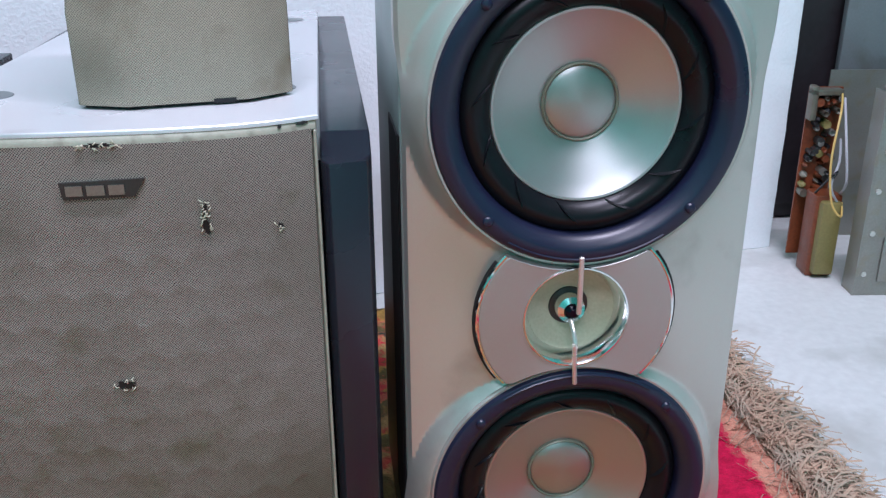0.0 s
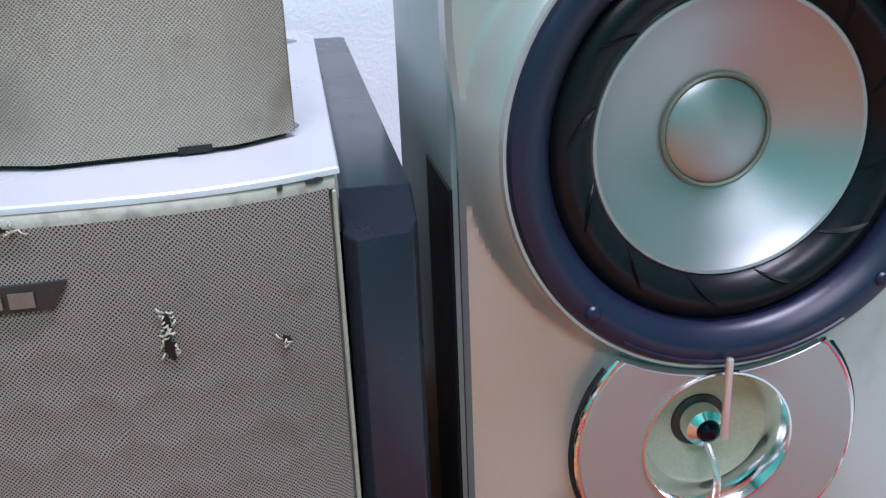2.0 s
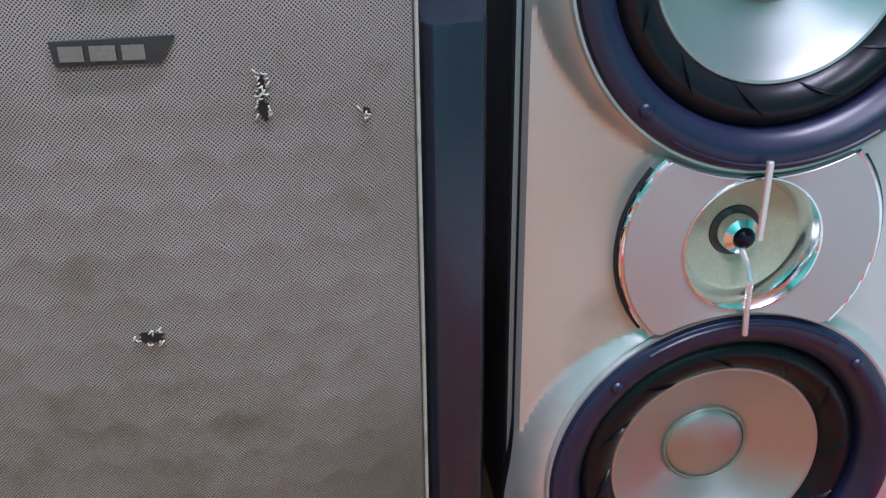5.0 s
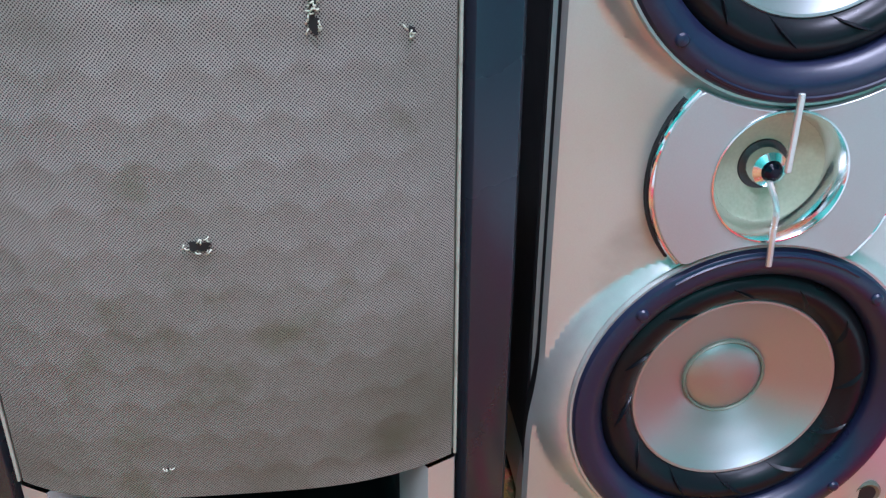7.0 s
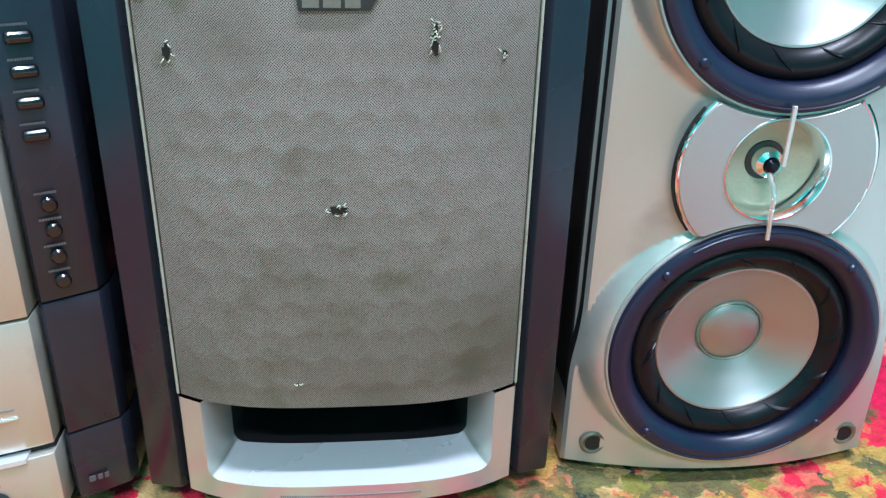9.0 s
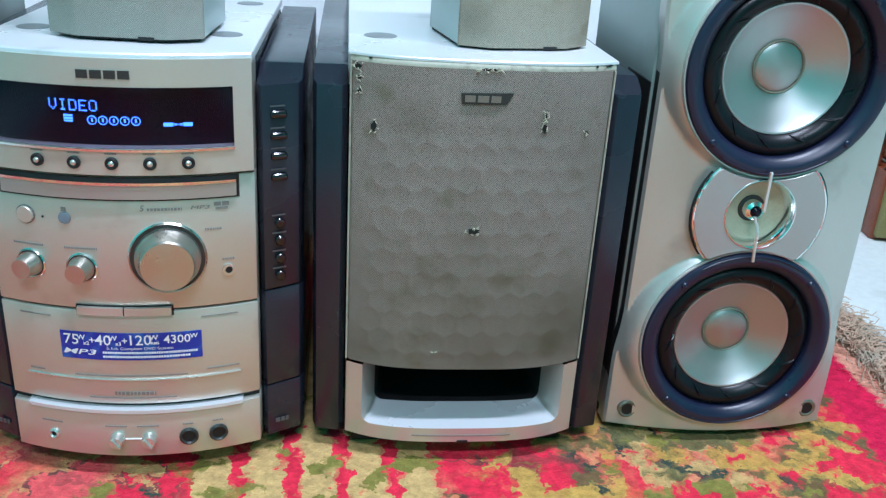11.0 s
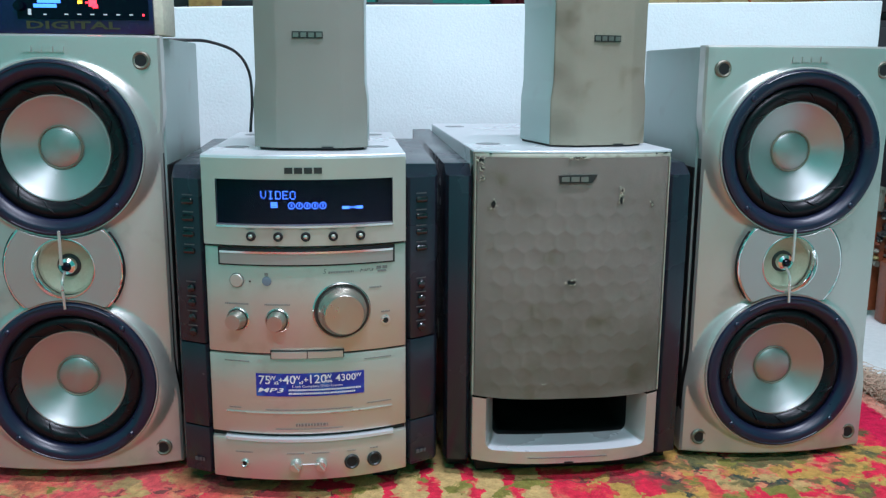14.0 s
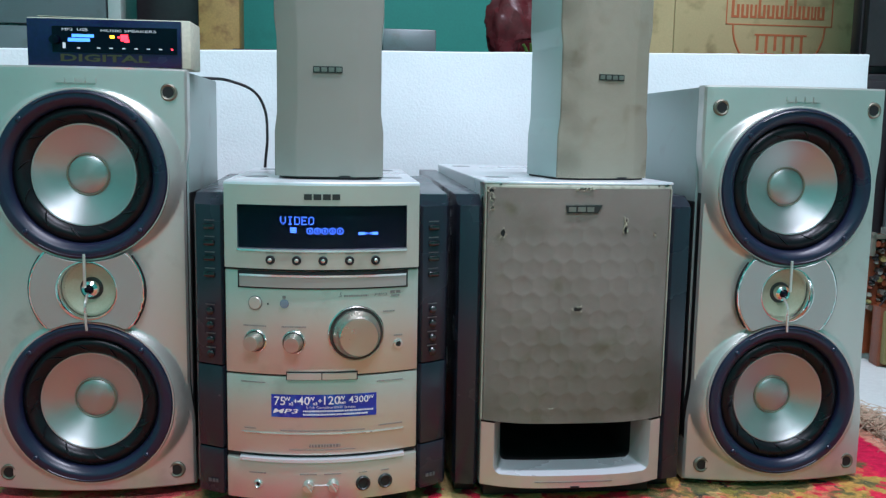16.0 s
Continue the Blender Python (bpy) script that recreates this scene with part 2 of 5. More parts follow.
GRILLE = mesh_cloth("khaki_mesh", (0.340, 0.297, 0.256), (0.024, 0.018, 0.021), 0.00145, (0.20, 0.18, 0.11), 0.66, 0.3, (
    # the first, broad patch is grime that also paints the light's falloff below
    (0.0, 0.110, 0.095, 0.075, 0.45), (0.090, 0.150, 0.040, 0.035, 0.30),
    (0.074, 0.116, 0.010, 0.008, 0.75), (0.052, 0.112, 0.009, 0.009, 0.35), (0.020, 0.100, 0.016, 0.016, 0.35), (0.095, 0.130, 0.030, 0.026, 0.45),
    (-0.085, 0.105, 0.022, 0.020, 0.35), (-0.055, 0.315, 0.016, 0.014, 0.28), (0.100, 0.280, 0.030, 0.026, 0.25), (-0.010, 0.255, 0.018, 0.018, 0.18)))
GRILLE_DARK = mesh_cloth("grimy_mesh", (0.42, 0.378, 0.295), (0.18, 0.16, 0.125), 0.00145, (0.27, 0.22, 0.15), 0.62, 0.5, (
    (-0.050, 0.020, 0.014, 0.016, 0.5), (-0.052, 0.080, 0.012, 0.014, 0.55), (-0.050, 0.135, 0.013, 0.014, 0.55), (-0.052, 0.190, 0.014, 0.014, 0.5),
    (-0.036, 0.060, 0.010, 0.012, 0.35), (-0.038, 0.110, 0.010, 0.012, 0.30), (-0.036, 0.160, 0.010, 0.014, 0.30)))
GRILLE_SAT = mesh_cloth("grey_mesh", (0.325, 0.325, 0.285), (0.21, 0.21, 0.18), 0.00145, (0.36, 0.36, 0.30), 0.72)
DEEP = material("display_depth", (0.002, 0.002, 0.010), 0.5, 0.0, 0.1, 500, 20, 0.0, None, 0.6, 0.1)
BLUE_GLOW = glow("display_light", (0.06, 0.22, 1.0), 4.5)
CYAN_GLOW = glow("lcd_light", (0.06, 0.30, 1.0), 1.5)
RED_GLOW = glow("red_led", (1.0, 0.03, 0.05), 4.0)
AMBER_GLOW = glow("amber_led", (1.0, 0.45, 0.02), 6.0)


# ---- mesh helpers ----
def link_mesh(name, bm, mat, smooth=True):
    me = bpy.data.meshes.new(name)
    bm.normal_update()
    bm.to_mesh(me)
    bm.free()
    me.materials.append(mat)
    if smooth:
        me.shade_smooth()
        me.set_sharp_from_angle(angle=radians(24))
    return me


def part(name, bm, mat, parent=None, label="", smooth=True):
    """One mesh object, under a thing or a part where parent is given."""
    ob = new(name, link_mesh(name, bm, mat, smooth))
    ob.parent = parent
    if label:
        tagged(ob, label)
    return ob


def thing(name, x, y, z, rz, label, category, group=""):
    ob = new(name)
    ob.empty_display_size = 0.05
    ob.matrix_world = pose(x, y, z, 0, 0, rz)
    return tagged(ob, label, category, group)


def box(x0, x1, y0, y1, z0, z1, bevel=0.0, segs=2, bm=None):
    bm2 = bmesh.new()
    bmesh.ops.create_cube(bm2, size=1)
    for v in bm2.verts:
        v.co = (x0 + (v.co.x + 0.5) * (x1 - x0), y0 + (v.co.y + 0.5) * (y1 - y0), z0 + (v.co.z + 0.5) * (z1 - z0))
    if bevel:
        bmesh.ops.bevel(bm2, geom=bm2.edges[:], offset=bevel, segments=segs, affect="EDGES", profile=0.5)
    if bm is None:
        return bm2
    return merge(bm, bm2)


def merge(bm, other, m=None):
    me = bpy.data.meshes.new("tmp")
    if m is not None:
        other.transform(m)
    other.to_mesh(me)
    other.free()
    bm.from_mesh(me)
    bpy.data.meshes.remove(me)
    return bm


def prism(outline, z0, z1, bevel=0.0):
    """An upright prism over an outline of (x, y)."""
    bm = bmesh.new()
    low = [bm.verts.new((x, y, z0)) for x, y in outline]
    high = [bm.verts.new((x, y, z1)) for x, y in outline]
    n = len(outline)
    bm.faces.new(low[::-1])
    bm.faces.new(high)
    for i in range(n):
        bm.faces.new((low[i], low[(i + 1) % n], high[(i + 1) % n], high[i]))
    bmesh.ops.recalc_face_normals(bm, faces=bm.faces[:])
    if bevel:
        bmesh.ops.bevel(bm, geom=bm.edges[:], offset=bevel, segments=2, affect="EDGES", profile=0.5)
    return bm


def lathe(profile, x=0.0, z=0.0, y=0.0, segs=64, close=False):
    """Turns (radius, depth) pairs about an axis along y through (x, z)."""
    bm = bmesh.new()
    rows = []
    for r, d in profile:
        if r < 1e-6:
            rows.append([bm.verts.new((x, y + d, z))])
        else:
            rows.append([bm.verts.new((x + r * math.cos(2 * math.pi * i / segs), y + d, z + r * math.sin(2 * math.pi * i / segs))) for i in range(segs)])
    pairs = list(zip(rows, rows[1:])) + ([(rows[-1], rows[0])] if close else [])
    for a, b in pairs:
        for i in range(segs):
            j = (i + 1) % segs
            if len(a) == 1 and len(b) == 1:
                continue
            if len(a) == 1:
                bm.faces.new((a[0], b[j], b[i]))
            elif len(b) == 1:
                bm.faces.new((a[i], a[j], b[0]))
            else:
                bm.faces.new((a[i], a[j], b[j], b[i]))
    bmesh.ops.recalc_face_normals(bm, faces=bm.faces[:])
    return bm


def sheet(x0, x1, z0, z1, front, thick, nx=24, nz=1, trim=None):
    """A panel whose face follows y = front(x, z), with its sides and back."""
    bm = bmesh.new()
    xs = [x0 + (x1 - x0) * i / nx for i in range(nx + 1)]
    zs = [z0 + (z1 - z0) * k / nz for k in range(nz + 1)]
    f = [[bm.verts.new((trim(x, z) if trim else x, front(x, z), z)) for x in xs] for z in zs]
    b = [[bm.verts.new((trim(x, z) if trim else x, front(x, z) + thick, z)) for x in xs] for z in (zs[0], zs[-1])]
    for k in range(nz):
        for i in range(nx):
            bm.faces.new((f[k][i], f[k][i + 1], f[k + 1][i + 1], f[k + 1][i]))
    for i in range(nx):
        bm.faces.new((f[0][i + 1], f[0][i], b[0][i], b[0][i + 1]))
        bm.faces.new((f[-1][i], f[-1][i + 1], b[1][i + 1], b[1][i]))
        bm.faces.new((b[0][i], b[1][i], b[1][i + 1], b[0][i + 1]))
    bm.faces.new([f[k][0] for k in range(nz + 1)] + [b[1][0], b[0][0]])
    bm.faces.new([f[k][-1] for k in range(nz, -1, -1)] + [b[0][-1], b[1][-1]])
    bmesh.ops.recalc_face_normals(bm, faces=bm.faces[:])
    return bm


def tube(points, r, segs=8, steps=6):
    """A round wire along a smooth line through points."""
    pts = [Vector(p) for p in points]
    line = []
    for i in range(len(pts) - 1):
        p0, p1, p2, p3 = pts[max(i - 1, 0)], pts[i], pts[i + 1], pts[min(i + 2, len(pts) - 1)]
        for s in range(steps):
            u = s / steps
            line.append(0.5 * (2 * p1 + (p2 - p0) * u + (2 * p0 - 5 * p1 + 4 * p2 - p3) * u * u + (3 * p1 - p0 - 3 * p2 + p3) * u ** 3))
    line.append(pts[-1])
    bm = bmesh.new()
    rows = []
    up = Vector((0.31, 0.17, 0.93)).normalized()
    for i, p in enumerate(line):
        d = (line[min(i + 1, len(line) - 1)] - line[max(i - 1, 0)]).normalized()
        a = d.cross(up)
        a = a.normalized() if a.length > 1e-4 else Vector((1, 0, 0))
        b = d.cross(a)
        rows.append([bm.verts.new(p + r * (a * math.cos(2 * math.pi * k / segs) + b * math.sin(2 * math.pi * k / segs))) for k in range(segs)])
    for a, b in zip(rows, rows[1:]):
        for k in range(segs):
            bm.faces.new((a[k], a[(k + 1) % segs], b[(k + 1) % segs], b[k]))
    bm.faces.new(rows[0])
    bm.faces.new(rows[-1])
    bmesh.ops.recalc_face_normals(bm, faces=bm.faces[:])
    return bm


def lettering(text, x, z, height, front, lift=0.0008, width=None, shear=0.0, thick=0.0):
    """Letters of the built-in font, laid on y = front(x) about (x, z)."""
    cu = bpy.data.curves.new("letters", "FONT")
    cu.body, cu.align_x, cu.align_y, cu.size, cu.shear, cu.resolution_u = text, "CENTER", "CENTER", height * 1.4, shear, 2
    cu.offset = thick
    ob = bpy.data.objects.new("letters", cu)
    scene.collection.objects.link(ob)
    me = bpy.data.meshes.new_from_object(ob.evaluated_get(bpy.context.evaluated_depsgraph_get()))
    bm = bmesh.new()
    bm.from_mesh(me)
    bpy.data.objects.remove(ob)
    bpy.data.curves.remove(cu)
    bpy.data.meshes.remove(me)
    wide = max(v.co.x for v in bm.verts) - min(v.co.x for v in bm.verts)
    k = width / wide if width else 1
    for v in bm.verts:
        px, pz = x + v.co.x * k, z + v.co.y
        v.co = (px, front(px) - lift, pz)
    bmesh.ops.recalc_face_normals(bm, faces=bm.faces[:])
    return bm


def bars(rects, front, lift=0.0008):
    """Small flat bars (x0, x1, z0, z1) laid on y = front(x)."""
    bm = bmesh.new()
    for x0, x1, z0, z1 in rects:
        bm2 = sheet(x0, x1, z0, z1, lambda x, z: front(x) - lift, lift * 0.9, 4, 1)
        merge(bm, bm2)
    return bm


def word_bars(x0, x1, z, h, seed, front, lift=0.0006):
    """A line of unreadable print as short bars."""
    rnd = random.Random(seed)
    x, rects = x0, []
    while x < x1 - h * 0.3:
        w = min(h * rnd.uniform(0.6, 1.1), x1 - x)
        rects.append((x, x + w, z - h / 2, z + h / 2))
        x += w + h * 0.3
    return bars(rects, front, lift)


# ---- room ----
def slab(name, mat, x0, x1, y0, y1, z0, z1, label):
    return tagged(part(name, box(x0, x1, y0, y1, z0, z1), mat, None, "", False), label, name.split("_")[0], "", "structure")


slab("floor", CEMENT, -1.8, 2.6, -2.4, 3.0, -0.10, -0.010, "pale worn cement floor with grey stains")
slab("wall_north", TEAL, -1.8, 2.6, 2.9, 3.0, -0.006, 2.8, "plain teal green painted wall")
slab("wall_south", TEAL, -1.8, 2.6, -2.4, -2.3, -0.006, 2.8, "plain teal green painted wall")
slab("wall_west", TEAL, -1.80, -1.70, -2.4, 3.0, -0.006, 2.8, "plain teal green painted wall")
slab("wall_east", TEAL, 2.6, 2.7, -2.4, 3.0, -0.006, 2.8, "plain teal green painted wall")
slab("ceiling", CEIL, -1.8, 2.7, -2.4, 3.0, 2.8, 2.9, "plain white painted ceiling")

# the foam board that stands behind the row
bm = box(-2.10, 0.0, 0.0, 0.035, 0.0, 1.0, 0.004, 2)
bmesh.ops.subdivide_edges(bm, edges=[e for e in bm.edges if e.calc_length() > 0.3], cuts=40, use_grid_fill=True)
bm.transform(pose(0.635, 1.135, -0.010, 0, 0, 8.5))
for v in bm.verts:
    v.co.z = -0.010 + (v.co.z + 0.010) * (0.587 + 0.033 * (v.co.x - 0.635))
    v.co += 0.0012 * noise.noise_vector(v.co * 30) + 0.0015 * noise.noise_vector(v.co * 5)
tagged(part("foam_board", bm, FOAM), "white expanded foam board standing upright behind the speakers", "foam board")


# ---- rug ----
def rug_material():
    m = bpy.data.materials.new("rug_pile")
    m.use_nodes = True
    nt = m.node_tree
    bs = nt.nodes["Principled BSDF"]
    bs.inputs["Roughness"].default_value = 0.9
    bs.inputs["Specular IOR Level"].default_value = 0.15
    co = nt.nodes.new("ShaderNodeTexCoord")

    def noise_of(scale, detail=2.0, source=None):
        n = nt.nodes.new("ShaderNodeTexNoise")
        n.inputs["Scale"].default_value, n.inputs["Detail"].default_value = scale, detail
        nt.links.new(source or co.outputs["Object"], n.inputs["Vector"])
        return n

    def math_node(op, a, b=None):
        n = nt.nodes.new("ShaderNodeMath")
        n.operation = op
        for k, v in enumerate((a, b)):
            if v is None:
                continue
            if isinstance(v, (int, float)):
                n.inputs[k].default_value = v
            else:
                nt.links.new(v, n.inputs[k])
        return n.outputs[0]

    def mixed(fac, a, b):
        n = nt.nodes.new("ShaderNodeMix")
        n.data_type = "RGBA"
        for key, v in (("Factor", fac), ("A", a), ("B", b)):
            if isinstance(v, tuple):
                n.inputs[key].default_value = (*v, 1)
            else:
                nt.links.new(v, n.inputs[key])
        return n.outputs["Result"]

    def step(v, at, soft=0.02):
        n = nt.nodes.new("ShaderNodeMapRange")
        n.inputs[1].default_value, n.inputs[2].default_value = at - soft, at + soft
        nt.links.new(v, n.inputs[0])
        return n.outputs[0]

    red, pink, sand, olive, green = (0.56, 0.022, 0.048), (0.58, 0.075, 0.080), (0.42, 0.265, 0.105), (0.17, 0.15, 0.035), (0.035, 0.048, 0.036)
    # knots wander a little from the drawn lines
    warp = noise_of(85, 5)
    vec = nt.nodes.new("ShaderNodeVectorMath")
    vec.operation = "MULTIPLY_ADD"
    vec.inputs[1].default_value = (0.034, 0.034, 0)
    nt.links.new(warp.outputs["Color"], vec.inputs[0])
    nt.links.new(co.outputs["Object"], vec.inputs[2])
    knots = nt.nodes.new("ShaderNodeVectorMath")
    knots.operation = "SNAP"
    knots.inputs[1].default_value = (0.0042, 0.0042, 1.0)
    nt.links.new(vec.outputs[0], knots.inputs[0])
    w = knots.outputs[0]
    sep = nt.nodes.new("ShaderNodeSeparateXYZ")
    nt.links.new(w, sep.inputs[0])
    x, y = sep.outputs[0], sep.outputs[1]
    fields = noise_of(4.2, 3.0, w)
    motif = noise_of(17, 3.0, w)
    lines = noise_of(10, 1.0, w)
    leaf = noise_of(6, 2.0, w)
    col = mixed(step(motif.outputs[0], 0.53, 0.015), red, sand)
    col = mixed(step(fields.outputs[0], 0.52, 0.04), col, mixed(step(motif.outputs[0], 0.49, 0.015), sand, pink))
    rim_line = math_node("ABSOLUTE", math_node("SUBTRACT", motif.outputs[0], 0.515))
    col = mixed(math_node("MULTIPLY", 0.75, math_node("MULTIPLY", step(math_node("SUBTRACT", 0.5, rim_line), 0.492, 0.004), step(leaf.outputs[0], 0.53, 0.03))), col, green)
    # dark green outlines follow the edges of the motifs
    edge = math_node("ABSOLUTE", math_node("SUBTRACT", lines.outputs[0], 0.5))
    col = mixed(math_node("MULTIPLY", step(math_node("SUBTRACT", 0.5, edge), 0.481, 0.006), math_node("MULTIPLY", step(fields.outputs[0], 0.47, 0.03), math_node("ADD", 0.35, math_node("MULTIPLY", 0.65, step(x, -0.13, 0.03))))), col, green)
    col = mixed(math_node("MULTIPLY", step(motif.outputs[0], 0.52, 0.03), math_node("MULTIPLY", 0.9, step(x, -0.10, 0.02))), col, (0.40, 0.235, 0.055))
    leafy = noise_of(24, 4.0, w)
    col = mixed(math_node("MULTIPLY", step(leafy.outputs[0], 0.55, 0.03), math_node("MULTIPLY", 0.9, step(x, -0.02, 0.03))), col, (0.085, 0.085, 0.035))
    col = mixed(math_node("MULTIPLY", step(math_node("SUBTRACT", 1.0, leafy.outputs[0]), 0.57, 0.02), step(x, 0.04, 0.03)), col, red)
    dabs = noise_of(26, 1, w)
    col = mixed(step(dabs.outputs[0], 0.66), col, olive)
    col = mixed(step(math_node("SUBTRACT", 1.0, dabs.outputs[0]), 0.71), col, green)
    # a striped medallion: sand ground with thin red bands
    band = math_node("SINE", math_node("MULTIPLY", math_node("ADD", x, math_node("MULTIPLY", y, 0.08)), 140.0))
    stripes = mixed(step(band, 0.55, 0.15), (0.44, 0.285, 0.115), red)
    stripes = mixed(step(dabs.outputs[0], 0.62), stripes, olive)
    inside = math_node("MULTIPLY", step(x, -0.335, 0.004), math_node("SUBTRACT", 1.0, step(x, -0.12, 0.004)))
    col = mixed(inside, col, stripes)
    # plain red border along the right edge
    col = mixed(step(x, 0.315, 0.004), col, (0.50, 0.010, 0.05))
    col = mixed(step(x, 0.372, 0.004), col, (0.50, 0.22, 0.15))
    pile = noise_of(420, 2)
    tufts = noise_of(120, 3)
    shade = nt.nodes.new("ShaderNodeVectorMath")
    shade.operation = "SCALE"
    nt.links.new(col, shade.inputs[0])
    nt.links.new(math_node("ADD", math_node("ADD", math_node("MULTIPLY", pile.outputs[0], 0.5), math_node("MULTIPLY", tufts.outputs[0], 1.3)), 0.32), shade.inputs["Scale"])
    nt.links.new(shade.outputs[0], bs.inputs["Base Color"])
    bp = nt.nodes.new("ShaderNodeBump")
    bp.inputs["Strength"].default_value, bp.inputs["Distance"].default_value = 0.7, 0.003
    nt.links.new(pile.outputs[0], bp.inputs["Height"])
    nt.links.new(bp.outputs[0], bs.inputs["Normal"])
    return m


RUG = rug_material()
RUG_X0, RUG_X1, RUG_Y0, RUG_Y1 = -1.25, 0.385, -1.15, 0.99
bm = bmesh.new()
NX, NY = 220, 280
rows = [[bm.verts.new((RUG_X0 + (RUG_X1 - RUG_X0) * i / NX, RUG_Y0 + (RUG_Y1 - RUG_Y0) * j / NY, 0)) for i in range(NX + 1)] for j in range(NY + 1)]
for j in range(NY):
    for i in range(NX):
        bm.faces.new((rows[j][i], rows[j][i + 1], rows[j + 1][i + 1], rows[j + 1][i]))
for v in bm.verts:
    v.co.z = -0.003 + 0.0015 * noise.noise(v.co * 40) + 0.0010 * noise.noise(v.co * 110)
rim = bmesh.ops.extrude_edge_only(bm, edges=[e for e in bm.edges if e.is_boundary])
for v in rim["geom"]:
    if isinstance(v, bmesh.types.BMVert):
        v.co.z = -0.010
rug = tagged(part("rug", bm, RUG), "worn red and sand patterned wool pile rug", "rug")
FRINGE_MAT = material("fringe_wool", (0.46, 0.31, 0.22), 0.9, 0.0, 0.35, 260, 16, 0.1, (0.42, 0.34, 0.26), 0.52, 0.1)


def fringe():
    """Tangled wool strands along the right edge of the rug."""
    rnd = random.Random(7)
    verts, faces = [], []
    for k in range(7000):
        y = rnd.uniform(0.10, 1.02)
        x = RUG_X1 - 0.006 + 0.01 * rnd.random()
        z = -0.004 + 0.006 * rnd.random()
        heading = rnd.gauss(0.0, 0.6)
        length = (0.085 if rnd.random() < 0.7 else 0.055) * rnd.uniform(0.6, 1.1) * (0.8 + 0.35 * noise.noise(Vector((0, y * 22, 0))))
        wid = rnd.uniform(0.0003, 0.0009)
        base = len(verts)
        for s in range(7):
            ax, ay = -math.sin(heading) * wid, math.cos(heading) * wid
            verts += [(x - ax, y - ay, z), (x + ax, y + ay, z + wid)]
            heading += rnd.gauss(0, 0.55)
            x += math.cos(heading) * length / 6
            y += math.sin(heading) * length / 6
            z = max(-0.0095, z + rnd.gauss(0.0005, 0.004) - 0.0008 * s)
        for s in range(6):
            a = base + 2 * s
            faces.append((a, a + 1, a + 3, a + 2))
    me = bpy.data.meshes.new("fringe")
    me.from_pydata(verts, [], faces)
    me.materials.append(FRINGE_MAT)
    ob = new("fringe", me)
    ob.parent = rug
    tagged(ob, "tangled beige and pink wool fringe of a rug", "", "", "stuff")


fringe()
bm = bmesh.new()
rows = [[bm.verts.new((RUG_X1 - 0.004 + 0.068 * i / 14 * (0.85 + 0.3 * noise.noise(Vector((0, j * 0.35, 3)))), 0.08 + 0.93 * j / 180, 0)) for i in range(15)] for j in range(181)]
for a, b in zip(rows, rows[1:]):
    for i in range(14):
        bm.faces.new((a[i], a[i + 1], b[i + 1], b[i]))
for r in rows:
    for i, v in enumerate(r):
        v.co.z = -0.0095 + (0.006 * (1 - i / 14) + 0.003 * noise.noise(v.co * 120) + 0.003 * noise.noise(v.co * 45)) * (1 if i < 14 else 0)
part("matted_edge", bm, FRINGE_MAT, rug, "matted beige wool edge")


# ---- tower speakers ----
SP_HALF, SP_TOP, W_UP, W_LOW, TW = 0.1095, 0.472, 0.3575, 0.1070, 0.2335
RING_Y, W_BACK, T_BACK = -0.0205, 0.0150, 0.0105


def baffle_front(x, z, off=0.0):
    bulge = -0.0170 * (1 - (x / SP_HALF) ** 2)
    y = bulge
    for c in (W_UP, W_LOW):
        r = math.hypot(x - off, z - c)
        d = max(0.0, r - 0.0918)
        collar = RING_Y + 0.0030 + 0.70 * d + 42 * d * d
        if collar < y + 0.004:
            k = min(1.0, max(0.0, (y + 0.004 - collar) / 0.008))
            y = y + (min(collar, y) - y) * k * k * (3 - 2 * k) if collar > y - 0.004 else collar
    return y


def baffle_half(z):
    """The flanks draw in between the woofers' outer ends."""
    def ease(u):
        u = min(1.0, max(0.0, u))
        return u * u * (3 - 2 * u)
    return SP_HALF + 0.002 * ease((0.11 - z) / 0.04) - 0.003 * ease((z - 0.085) / 0.045) * ease((0.405 - z) / 0.045)


def skirt_half(x, z):
    """Behind the front the sides of the baffle are scooped out at mid height."""
    k = min(1.0, max(0.0, (z - 0.030) / 0.03)) * min(1.0, max(0.0, (0.395 - z) / 0.03))
    return x * (1 - 0.02 * k * k * (3 - 2 * k)) if abs(x) > 0.098 else x


